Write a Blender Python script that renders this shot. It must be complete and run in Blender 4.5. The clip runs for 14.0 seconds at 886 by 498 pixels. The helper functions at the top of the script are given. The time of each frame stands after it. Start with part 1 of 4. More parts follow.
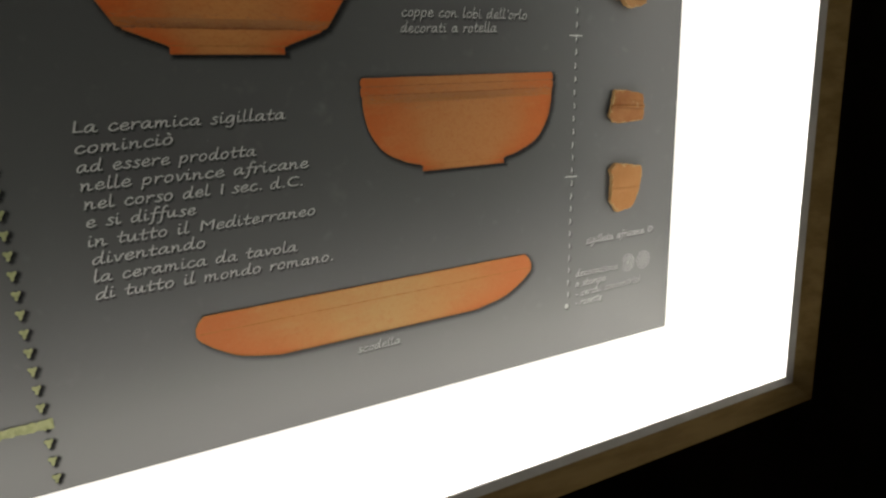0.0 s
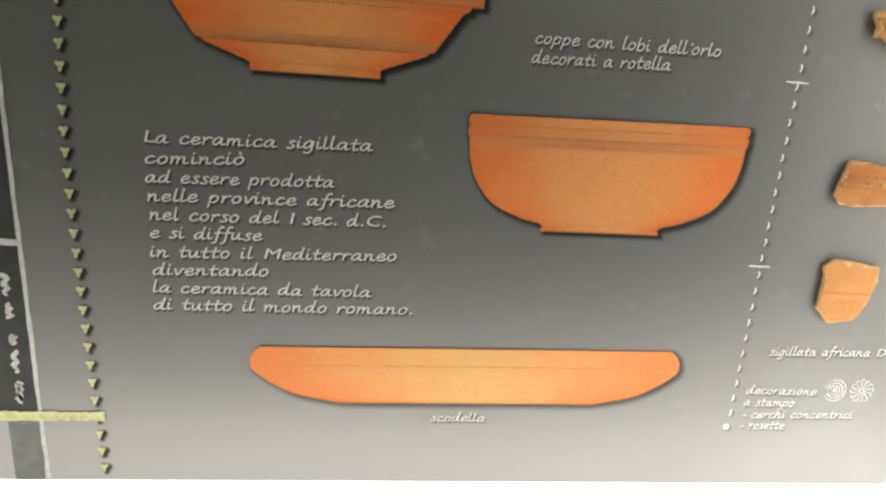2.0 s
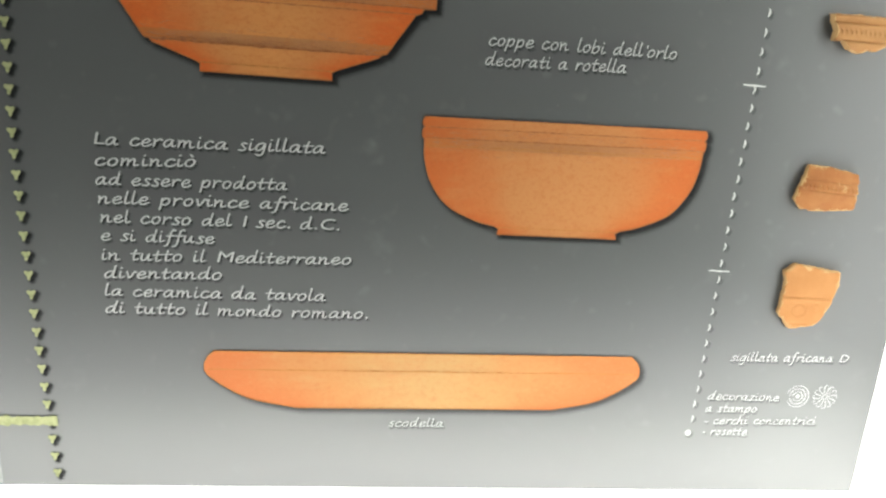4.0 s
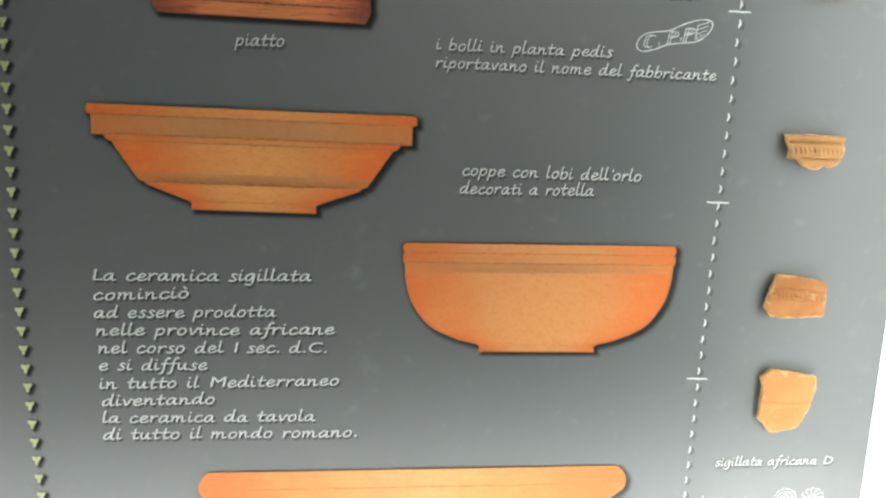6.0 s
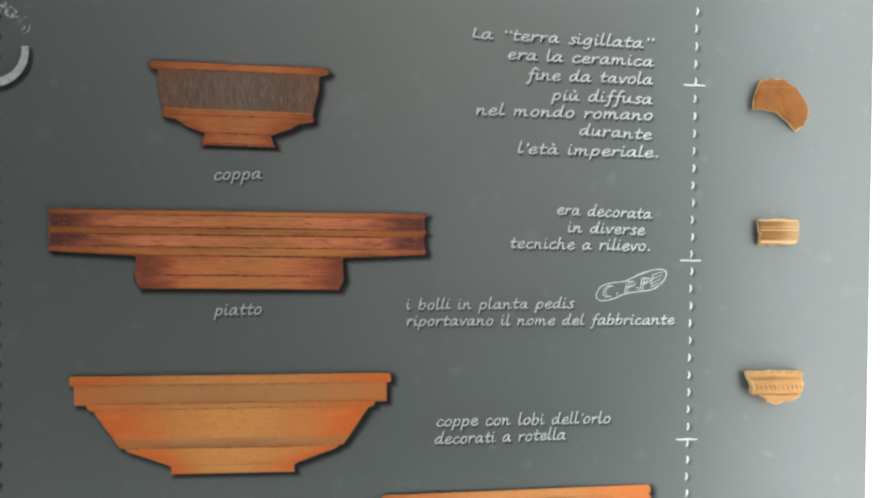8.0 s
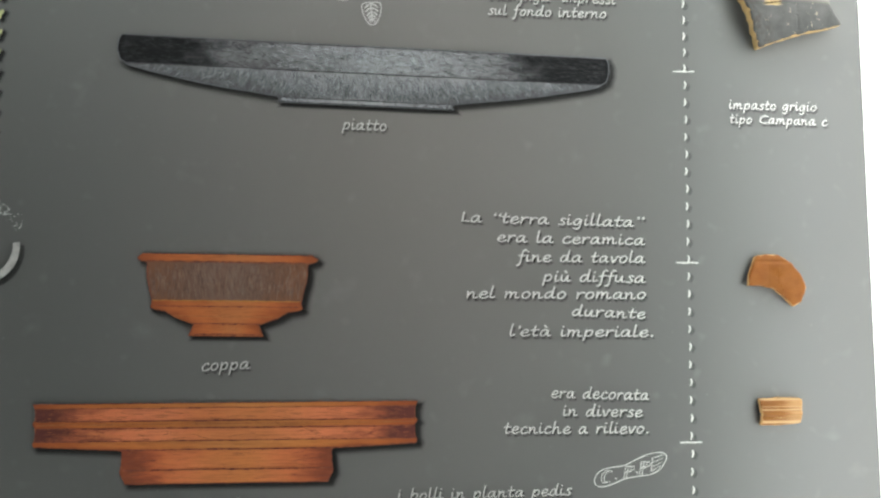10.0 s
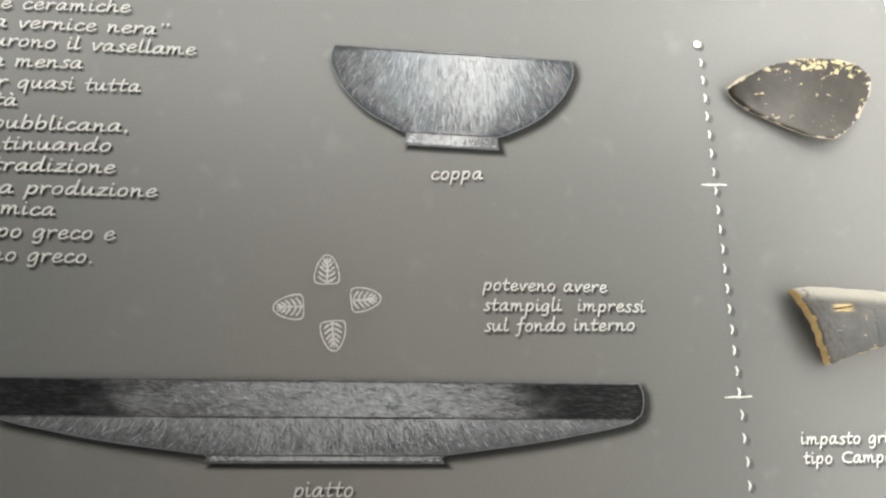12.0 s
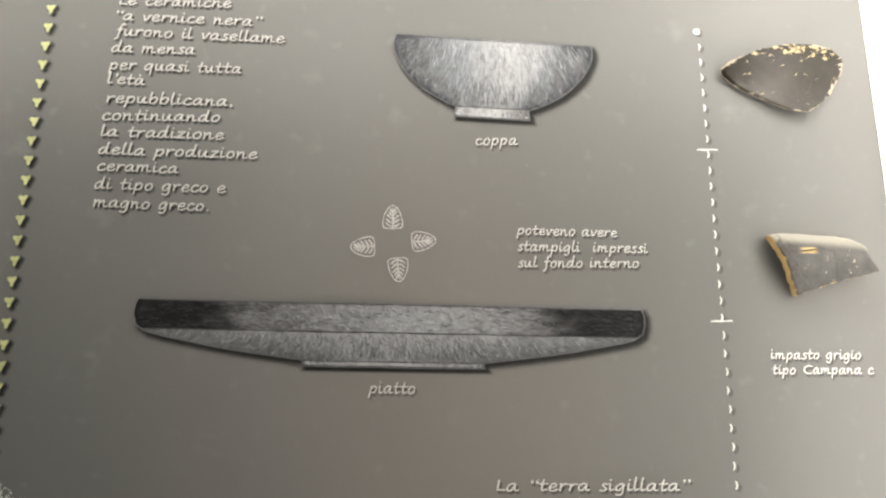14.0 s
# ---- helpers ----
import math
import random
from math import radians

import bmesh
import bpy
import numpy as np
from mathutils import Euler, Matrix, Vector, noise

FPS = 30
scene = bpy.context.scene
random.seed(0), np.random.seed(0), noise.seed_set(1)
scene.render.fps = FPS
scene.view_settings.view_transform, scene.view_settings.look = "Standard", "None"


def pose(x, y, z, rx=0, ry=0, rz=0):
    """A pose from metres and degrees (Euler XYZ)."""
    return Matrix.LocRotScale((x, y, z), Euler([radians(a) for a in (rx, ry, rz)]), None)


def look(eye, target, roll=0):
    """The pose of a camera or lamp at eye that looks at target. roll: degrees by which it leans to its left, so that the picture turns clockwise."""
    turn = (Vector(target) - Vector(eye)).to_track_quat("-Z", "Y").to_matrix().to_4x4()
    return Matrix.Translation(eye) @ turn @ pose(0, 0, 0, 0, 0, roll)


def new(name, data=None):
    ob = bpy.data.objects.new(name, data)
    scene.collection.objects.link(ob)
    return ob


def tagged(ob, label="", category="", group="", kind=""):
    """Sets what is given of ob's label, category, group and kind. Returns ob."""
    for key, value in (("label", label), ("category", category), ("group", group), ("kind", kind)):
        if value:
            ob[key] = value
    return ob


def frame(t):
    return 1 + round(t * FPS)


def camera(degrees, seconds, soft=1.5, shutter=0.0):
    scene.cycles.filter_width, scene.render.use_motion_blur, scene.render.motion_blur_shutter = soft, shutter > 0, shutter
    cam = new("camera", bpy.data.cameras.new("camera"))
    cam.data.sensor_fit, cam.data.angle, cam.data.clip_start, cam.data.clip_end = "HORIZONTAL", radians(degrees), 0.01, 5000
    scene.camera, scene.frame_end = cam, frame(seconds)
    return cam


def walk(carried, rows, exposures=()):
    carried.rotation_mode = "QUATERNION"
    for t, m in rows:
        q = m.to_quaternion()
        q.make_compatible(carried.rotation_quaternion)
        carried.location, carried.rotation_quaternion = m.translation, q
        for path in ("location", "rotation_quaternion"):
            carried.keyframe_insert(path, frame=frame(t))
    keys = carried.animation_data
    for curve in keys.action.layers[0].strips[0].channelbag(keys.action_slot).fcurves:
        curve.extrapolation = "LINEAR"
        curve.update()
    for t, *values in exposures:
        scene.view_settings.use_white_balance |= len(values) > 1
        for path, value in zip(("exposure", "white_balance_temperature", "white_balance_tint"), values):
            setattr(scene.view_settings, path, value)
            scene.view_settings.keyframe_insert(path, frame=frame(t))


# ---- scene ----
cam = camera(59.5, 14.0, soft=2.4)
PATH = [
    (0, (-0.224, -0.499, 1.249), (0.779, 1.173, 0.803), -0.2),
    (0.3, (-0.138, -0.478, 1.272), (0.48, 1.34, 0.712), 0.1),
    (0.5, (-0.11, -0.452, 1.276), (0.411, 1.382, 0.67), 1.4),
    (0.7, (-0.065, -0.459, 1.283), (0.26, 1.41, 0.652), 2.9),
    (1, (-0.044, -0.458, 1.289), (0.193, 1.428, 0.667), 4.7),
    (1.5, (-0.039, -0.458, 1.292), (0.148, 1.454, 0.736), 4.4),
    (2, (-0.044, -0.45, 1.293), (0.142, 1.462, 0.737), 4.9),
    (2.5, (-0.034, -0.448, 1.293), (0.172, 1.464, 0.742), 5.0),
    (4.8, (-0.013, -0.448, 1.295), (0.153, 1.472, 0.76), 4.7),
    (5, (-0.011, -0.45, 1.297), (0.151, 1.479, 0.794), 4.4),
    (5.5, (-0.004, -0.456, 1.311), (0.143, 1.486, 0.856), 3.4),
    (6, (-0.002, -0.462, 1.329), (0.145, 1.498, 0.958), 2.9),
    (6.5, (0.001, -0.465, 1.351), (0.138, 1.505, 1.031), 2.1),
    (7, (0.004, -0.467, 1.374), (0.146, 1.515, 1.152), 1.7),
    (7.5, (0.003, -0.469, 1.394), (0.148, 1.52, 1.249), 0.9),
    (7.7, (0.004, -0.471, 1.403), (0.169, 1.519, 1.292), 0.7),
    (9.8, (0.018, -0.468, 1.45), (0.154, 1.526, 1.534), 0.0),
    (10, (0.021, -0.466, 1.482), (0.145, 1.527, 1.591), -0.2),
    (10.3, (0.023, -0.456, 1.526), (0.135, 1.535, 1.678), -0.1),
    (10.5, (0.02, -0.442, 1.532), (0.145, 1.538, 1.789), -0.2),
    (10.7, (0.021, -0.424, 1.553), (0.154, 1.551, 1.844), -0.5),
    (11, (0.026, -0.397, 1.567), (0.205, 1.557, 1.959), -0.7),
    (11.2, (0.0225, -0.386, 1.5775), (0.222, 1.562, 1.981), -1.1),
    (11.5, (0.018, -0.37, 1.594), (0.246, 1.568, 2.034), -2.3),
    (12, (0.023, -0.365, 1.606), (0.218, 1.572, 2.065), -1.8),
    (12.5, (0.02, -0.364, 1.607), (0.22, 1.574, 2.063), -2.2),
    (13, (0.016, -0.367, 1.6), (0.209, 1.572, 2.051), -2.5),
    (13.5, (0.013, -0.391, 1.597), (0.171, 1.555, 2.031), -2.1),
    (13.7, (0.007, -0.409, 1.595), (0.166, 1.545, 1.99), -2.0),
    (14, (0.0, -0.453, 1.581), (0.146, 1.51, 1.938), -1.2),
]
EXPOSURES = [(0, -1.25, 6900, 11), (0.3, -1.65, 7200, 12), (0.7, -1.35, 7200, 12), (1.0, -0.93, 7100, 12), (1.5, -0.35, 7100, 12), (2.0, 0.0, 6950, 12), (2.7, 0.1, 6600, 10), (5.0, 0.15, 6350, 7), (6.0, 0.4, 6200, 5), (7.5, 0.5, 6050, 3), (9.8, 0.46, 6300, 6), (10.5, 0.5, 6500, 8), (11.0, 0.5, 6600, 9), (12.0, 0.47, 6800, 11), (13.0, 0.47, 6900, 12), (14.0, 0.58, 7200, 14)]
walk(cam, [(t, look(eye, target, roll)) for t, eye, target, roll in PATH], EXPOSURES)

# ---------- world: a closed dark museum room ----------
world = bpy.data.worlds.new("world")
scene.world = world
world.use_nodes = True
world.node_tree.nodes["Background"].inputs[0].default_value = (0.02, 0.018, 0.015, 1)
world.node_tree.nodes["Background"].inputs[1].default_value = 0.2

GLOW = 8.0          # radiance of the luminous opal sides of the light box
DEPTH = 0.14        # how far the sides stand out before the panel
RIGHT = 0.32        # inner face of the right side
TOP = 1.862
LEFT = -0.95


# ---------- node helpers ----------
class Mat:
    """A small builder for node materials."""

    def __init__(self, name):
        self.mat = bpy.data.materials.new(name)
        self.mat.use_nodes = True
        self.tree = self.mat.node_tree
        self.bsdf = self.tree.nodes["Principled BSDF"]
        self.out = self.tree.nodes["Material Output"]
        self.coord = self.tree.nodes.new("ShaderNodeTexCoord").outputs["Object"]

    def link(self, a, b):
        self.tree.links.new(a, b)

    def put(self, socket, value):
        if isinstance(value, bpy.types.NodeSocket):
            self.link(value, socket)
        else:
            socket.default_value = value

    def math(self, op, a, b=0.0, clamp=False):
        n = self.tree.nodes.new("ShaderNodeMath")
        n.operation, n.use_clamp = op, clamp
        self.put(n.inputs[0], a)
        self.put(n.inputs[1], b)
        return n.outputs[0]

    def axes(self):
        n = self.tree.nodes.new("ShaderNodeSeparateXYZ")
        self.link(self.coord, n.inputs[0])
        return n.outputs

    def ramp(self, value, lo, hi, a=0.0, b=1.0):
        n = self.tree.nodes.new("ShaderNodeMapRange")
        n.interpolation_type = "SMOOTHSTEP"
        self.put(n.inputs[0], value)
        for i, v in enumerate((lo, hi, a, b)):
            n.inputs[i + 1].default_value = v
        return n.outputs[0]

    def noise(self, scale, detail=3.0, stretch=(1, 1, 1), rough=0.55):
        m = self.tree.nodes.new("ShaderNodeMapping")
        m.inputs["Scale"].default_value = stretch
        self.link(self.coord, m.inputs[0])
        n = self.tree.nodes.new("ShaderNodeTexNoise")
        n.inputs["Scale"].default_value = scale
        n.inputs["Detail"].default_value = detail
        n.inputs["Roughness"].default_value = rough
        self.link(m.outputs[0], n.inputs["Vector"])
        return n.outputs["Fac"]

    def mix(self, fac, a, b):
        n = self.tree.nodes.new("ShaderNodeMix")
        n.data_type = "RGBA"
        self.put(n.inputs[0], fac)
        for s, v in ((n.inputs[6], a), (n.inputs[7], b)):
            self.put(s, v if isinstance(v, bpy.types.NodeSocket) else (*v, 1))
        return n.outputs[2]

    def bump(self, height, strength, distance):
        n = self.tree.nodes.new("ShaderNodeBump")
        n.inputs["Strength"].default_value = strength
        n.inputs["Distance"].default_value = distance
        self.link(height, n.inputs["Height"])
        self.link(n.outputs[0], self.bsdf.inputs["Normal"])

    def done(self, color, rough=0.6, spec=0.3):
        self.put(self.bsdf.inputs["Base Color"], color if isinstance(color, bpy.types.NodeSocket) else (*color, 1))
        self.put(self.bsdf.inputs["Roughness"], rough)
        self.bsdf.inputs["Specular IOR Level"].default_value = spec
        return self.mat


def lit_slate_print():
    """The poster's own print: a slate grey blend, darkest in the middle and pale at its borders, with chalk dust.
    Border light falloff and a soft reflection are painted into the colour too.
    """
    m = Mat("lit_slate_print")
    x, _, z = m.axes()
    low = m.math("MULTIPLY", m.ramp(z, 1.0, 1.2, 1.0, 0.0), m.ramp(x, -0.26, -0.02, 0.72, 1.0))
    # extra paleness at the foot: light from the lower side, painted into the colour
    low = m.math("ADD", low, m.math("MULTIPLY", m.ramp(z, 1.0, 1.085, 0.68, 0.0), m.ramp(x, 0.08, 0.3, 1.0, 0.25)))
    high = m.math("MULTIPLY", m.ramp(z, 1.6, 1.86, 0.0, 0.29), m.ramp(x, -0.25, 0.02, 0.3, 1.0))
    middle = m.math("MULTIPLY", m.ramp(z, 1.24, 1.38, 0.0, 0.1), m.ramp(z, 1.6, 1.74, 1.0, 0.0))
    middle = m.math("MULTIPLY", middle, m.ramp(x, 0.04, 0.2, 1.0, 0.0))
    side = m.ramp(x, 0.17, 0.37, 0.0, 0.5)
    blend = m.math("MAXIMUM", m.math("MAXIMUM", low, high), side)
    # soft pale patch: a reflection on the panel, painted into the base colour
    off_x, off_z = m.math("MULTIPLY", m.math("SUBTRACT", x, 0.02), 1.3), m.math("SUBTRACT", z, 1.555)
    painted_glow = m.math("SQRT", m.math("ADD", m.math("MULTIPLY", off_x, off_x), m.math("MULTIPLY", off_z, off_z)))
    blend = m.math("ADD", m.math("ADD", blend, middle), m.ramp(painted_glow, 0.0, 0.33, 0.34, 0.0))
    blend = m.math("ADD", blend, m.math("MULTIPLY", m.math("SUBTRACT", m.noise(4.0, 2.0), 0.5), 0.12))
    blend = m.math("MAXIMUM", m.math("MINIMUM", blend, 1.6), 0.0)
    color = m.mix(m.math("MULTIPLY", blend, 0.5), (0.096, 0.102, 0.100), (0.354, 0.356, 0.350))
    color = m.mix(m.ramp(painted_glow, 0.0, 0.28, 0.42, 0.0), color, (0.200, 0.182, 0.164))
    dust = m.math("MULTIPLY", m.ramp(m.noise(34.0, 3.0), 0.6, 0.8), 0.09)
    specks = m.math("MULTIPLY", m.ramp(m.noise(240.0, 1.0), 0.76, 0.82), 0.12)
    smudges = m.math("MULTIPLY", m.ramp(m.noise(85.0, 1.0), 0.62, 0.86), 0.09)
    color = m.mix(m.math("ADD", m.math("ADD", dust, specks), smudges), color, (0.4, 0.41, 0.4))
    m.bump(m.noise(900.0, 2.0), 0.04, 0.0004)
    return m.done(color, m.math("ADD", 0.5, m.math("MULTIPLY", m.noise(30.0), 0.12)), 0.25)


def ink(name, color, second, scale=420.0):
    m = Mat(name)
    return m.done(m.mix(m.ramp(m.noise(scale, 3.0), 0.35, 0.7), color, second), 0.6, 0.2)


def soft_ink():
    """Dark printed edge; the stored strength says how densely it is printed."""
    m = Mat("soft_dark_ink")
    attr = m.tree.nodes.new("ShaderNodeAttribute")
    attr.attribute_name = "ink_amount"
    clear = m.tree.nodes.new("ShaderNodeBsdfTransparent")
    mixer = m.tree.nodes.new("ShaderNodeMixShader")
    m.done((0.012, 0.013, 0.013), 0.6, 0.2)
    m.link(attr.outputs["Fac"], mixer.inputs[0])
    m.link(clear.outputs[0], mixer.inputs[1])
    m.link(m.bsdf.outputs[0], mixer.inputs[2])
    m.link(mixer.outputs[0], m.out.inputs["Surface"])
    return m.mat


def pencil(name, middle, ends, dark, grain=(1, 1, 6), dark_amount=0.35, light=None, tooth=0.3, glint=0.0, burnt=0.0, foot=None, burnt_from=0.66):
    """Coloured-pencil drawing: a blend from the middle to the ends, strokes, patches and paper grain.
    glint: where the pale middle lies; burnt: how dark the hatched ends are; foot: depth towards which the hatching thickens."""
    m = Mat(name)
    x, _, z = m.axes()
    share = m.tree.nodes.new("ShaderNodeAttribute")
    share.attribute_name = "across"      # -1 at one contour of the drawing, 1 at the other
    wander = m.math("MULTIPLY", m.math("SUBTRACT", m.noise(28.0, 3.0), 0.5), 0.45)
    centred = m.math("ADD", share.outputs["Fac"], wander)
    away = m.math("ABSOLUTE", centred)
    color = m.mix(m.ramp(away, 0.3, 1.0), middle, ends)
    if light:
        lit = m.math("ABSOLUTE", m.math("SUBTRACT", centred, glint))
        color = m.mix(m.math("MULTIPLY", m.ramp(lit, 0.0, 0.55, 1.0, 0.0), 0.75), color, light)
    if foot:
        color = m.mix(m.math("MULTIPLY", m.ramp(m.math("ADD", z, m.math("MULTIPLY", wander, 0.03)), 0.0, -foot), 0.65), color, dark)
    streak = m.noise(120.0, 4.0, grain, 0.7)
    color = m.mix(m.math("MULTIPLY", m.ramp(streak, 0.5, 0.75), dark_amount), color, dark)
    lying = (0.4, 1, 1.2) if grain[2] > grain[0] else (1.6, 1, 0.5)
    patch = m.noise(45.0, 4.0, lying, 0.6)
    color = m.mix(m.math("MULTIPLY", m.ramp(patch, 0.48, 0.72), dark_amount), color, ends)
    patch_two = m.noise(63.0, 4.0, lying, 0.6)
    color = m.mix(m.math("MULTIPLY", m.ramp(patch_two, 0.52, 0.75), 0.45), color, light or middle)
    fine = m.noise(300.0, 4.0, grain, 0.75)
    color = m.mix(m.math("MULTIPLY", m.ramp(fine, 0.48, 0.66), tooth), color, dark)
    pale = m.noise(360.0, 3.0, (grain[0] * 1.2, 1, grain[2] * 1.1), 0.7)
    color = m.mix(m.math("MULTIPLY", m.ramp(pale, 0.52, 0.7), tooth * 0.7), color, light or middle)
    if burnt:
        scorch = m.math("ADD", away, m.math("MULTIPLY", m.math("SUBTRACT", m.noise(90.0, 4.0, (0.6, 1, 2.0)), 0.5), 0.6))
        color = m.mix(m.math("MULTIPLY", m.ramp(scorch, burnt_from, burnt_from + 0.36), burnt), color, dark)
    paper = m.noise(1100.0, 2.0)
    color = m.mix(m.math("MULTIPLY", m.ramp(paper, 0.45, 0.75), tooth * 0.4), color, dark)
    m.bump(paper, 0.05, 0.0003)
    return m.done(color, 0.65, 0.06)


def clay(name, color, second, worn, wear=0.68, rough=0.55, spec=0.3, wear_scale=130.0):
    """Fired clay: blotchy slip with worn specks and a fine grain."""
    m = Mat(name)
    tone = m.mix(m.ramp(m.noise(70.0, 4.0), 0.3, 0.72), color, second)
    tone = m.mix(m.ramp(m.noise(wear_scale, 4.0, rough=0.65), wear, wear + 0.05), tone, worn)
    grain = m.noise(1500.0, 3.0)
    tone = m.mix(m.math("MULTIPLY", m.ramp(grain, 0.5, 0.85), 0.25), tone, worn)
    m.bump(m.math("ADD", grain, m.noise(260.0, 3.0)), 0.25, 0.0006)
    return m.done(tone, rough, spec)


def flaked_slip():
    """Black gloss slip that has flaked off along the upper edge and in specks, showing buff clay."""
    m = Mat("flaked_black_slip")
    x, _, z = m.axes()
    base = m.mix(m.ramp(m.noise(45.0, 4.0), 0.3, 0.75), (0.008, 0.007, 0.005), (0.026, 0.024, 0.018))
    edge = m.math("MULTIPLY", m.ramp(z, 0.006, 0.02), 0.13)
    off_x, off_z = m.math("SUBTRACT", x, 0.006), m.math("SUBTRACT", z, 0.0155)
    spot = m.math("SQRT", m.math("ADD", m.math("MULTIPLY", off_x, off_x), m.math("MULTIPLY", m.math("MULTIPLY", off_z, off_z), 5.0)))
    edge = m.math("ADD", edge, m.ramp(spot, 0.002, 0.012, 0.07, 0.0))
    flakes = m.math("ADD", m.noise(230.0, 5.0, (0.8, 1, 1.3), 0.72), edge)
    hole = m.ramp(flakes, 0.63, 0.655)
    color = m.mix(hole, base, (0.40, 0.34, 0.20))
    m.bump(m.math("MULTIPLY", hole, -1.0), 0.4, 0.0008)
    return m.done(color, m.math("ADD", 0.30, m.math("MULTIPLY", hole, 0.4)), 0.26)


def chipped_slip():
    """Dull grey slip with a sheen painted pale along the rim, buff specks and one deep ochre gash."""
    m = Mat("chipped_grey_slip")
    x, _, z = m.axes()
    tone = m.mix(m.ramp(m.noise(60.0, 4.0), 0.3, 0.72), (0.052, 0.054, 0.053), (0.086, 0.088, 0.085))
    # gleam of the upper light along the rim, mixed into the slip colour
    rim = m.ramp(m.math("ADD", z, m.math("MULTIPLY", x, 0.1)), 0.007, 0.012)
    tone = m.mix(rim, tone, (0.215, 0.212, 0.185))
    speck = m.ramp(m.noise(300.0, 4.0, rough=0.65), 0.65, 0.68)
    across = m.math("ABSOLUTE", m.math("SUBTRACT", z, m.math("ADD", 0.0055, m.math("MULTIPLY", m.noise(300.0), 0.0015))))
    along = m.math("ABSOLUTE", m.math("ADD", x, 0.009))
    gash = m.math("MULTIPLY", m.ramp(across, 0.0012, 0.0022, 1.0, 0.0), m.ramp(m.math("ADD", along, m.math("MULTIPLY", m.noise(400.0), 0.004)), 0.004, 0.009, 1.0, 0.0))
    tone = m.mix(speck, tone, (0.34, 0.31, 0.22))
    rubble = m.math("MULTIPLY", m.ramp(m.math("ADD", x, m.math("MULTIPLY", z, 0.5)), -0.020, -0.011, 1.0, 0.0), m.ramp(m.noise(240.0, 4.0), 0.45, 0.6))
    tone = m.mix(m.math("MULTIPLY", rubble, 0.7), tone, (0.05, 0.046, 0.04))
    tone = m.mix(gash, tone, (0.38, 0.29, 0.14))
    slit = m.math("ABSOLUTE", m.math("SUBTRACT", z, m.math("ADD", 0.0074, m.math("MULTIPLY", x, 0.12))))
    slit = m.math("MULTIPLY", m.ramp(slit, 0.0002, 0.0006, 1.0, 0.0), m.ramp(along, 0.004, 0.0065, 1.0, 0.0))
    tone = m.mix(slit, tone, (0.03, 0.018, 0.008))
    grain = m.noise(1200.0, 3.0)
    m.bump(m.math("ADD", grain, m.noise(260.0, 3.0)), 0.3, 0.0006)
    return m.done(tone, m.math("ADD", 0.38, m.math("MULTIPLY", m.noise(80.0), 0.25)), 0.15)


def streaked_slip():
    """Amber slip with fine level streaks, paler towards one end."""
    m = Mat("streaked_amber_slip")
    x, _, z = m.axes()
    streak = m.noise(420.0, 3.0, (0.06, 1, 1.0), 0.7)
    tone = m.mix(m.ramp(m.noise(60.0, 3.0), 0.3, 0.7), (0.13, 0.046, 0.006), (0.18, 0.074, 0.012))
    paled = m.math("ADD", m.ramp(x, -0.004, 0.016), m.math("MULTIPLY", m.math("SUBTRACT", streak, 0.5), 1.1))
    tone = m.mix(m.ramp(paled, 0.2, 1.0), tone, (0.30, 0.17, 0.07))
    tone = m.mix(m.ramp(streak, 0.66, 0.72), tone, (0.42, 0.30, 0.16))
    for at, wide in ((0.0012, 0.0005), (0.0030, 0.0003), (-0.0062, 0.0012), (0.0074, 0.0009)):
        off = m.math("ABSOLUTE", m.math("SUBTRACT", z, m.math("ADD", at, m.math("MULTIPLY", m.math("SUBTRACT", streak, 0.5), 0.0008))))
        tone = m.mix(m.math("MULTIPLY", m.ramp(off, wide * 0.4, wide, 1.0, 0.0), 0.75), tone, (0.42, 0.29, 0.15))
    m.bump(streak, 0.3, 0.0006)
    return m.done(tone, 0.5, 0.15)


def plain(name, color, second, scale, rough, bump=0.1, stretch=(1, 1, 1), spec=0.3):
    m = Mat(name)
    n = m.noise(scale, 5.0, stretch)
    m.bump(n, bump, 0.002)
    return m.done(m.mix(m.ramp(n, 0.3, 0.7), color, second), rough, spec)


def opal(name, strength):
    m = Mat(name)
    m.done((0.8, 0.8, 0.78), 0.4)
    m.bsdf.inputs["Emission Color"].default_value = (1.0, 0.985, 0.95, 1)
    m.bsdf.inputs["Emission Strength"].default_value = strength
    return m.mat


SLATE = lit_slate_print()
WHITE_INK = ink("pale_chalk_ink", (0.62, 0.63, 0.605), (0.48, 0.49, 0.47))
BRIGHT_INK = ink("bright_white_ink", (0.66, 0.67, 0.65), (0.54, 0.55, 0.53))
DULL_INK = ink("dull_chalk_ink", (0.46, 0.465, 0.45), (0.36, 0.365, 0.35))
GREY_INK = ink("grey_chalk_ink", (0.46, 0.47, 0.46), (0.34, 0.35, 0.34), 260.0)
YELLOW_INK = ink("yellow_chalk_ink", (0.44, 0.46, 0.235), (0.32, 0.345, 0.165), 300.0)
DARK_INK = ink("blackboard_ink", (0.022, 0.026, 0.025), (0.034, 0.037, 0.036), 60.0)
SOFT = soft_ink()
LINE_INK = ink("brown_pencil_line", (0.33, 0.12, 0.045), (0.47, 0.19, 0.065), 500.0)
PLUM_INK = ink("dark_plum_pencil", (0.14, 0.045, 0.036), (0.34, 0.11, 0.05), 380.0)
OCHRE_LINE = ink("ochre_pencil_line", (0.52, 0.23, 0.06), (0.42, 0.16, 0.04), 380.0)
GRAPHITE_LINE = ink("graphite_line", (0.035, 0.037, 0.04), (0.09, 0.092, 0.095), 420.0)
OPAL = opal("luminous_opal", GLOW)
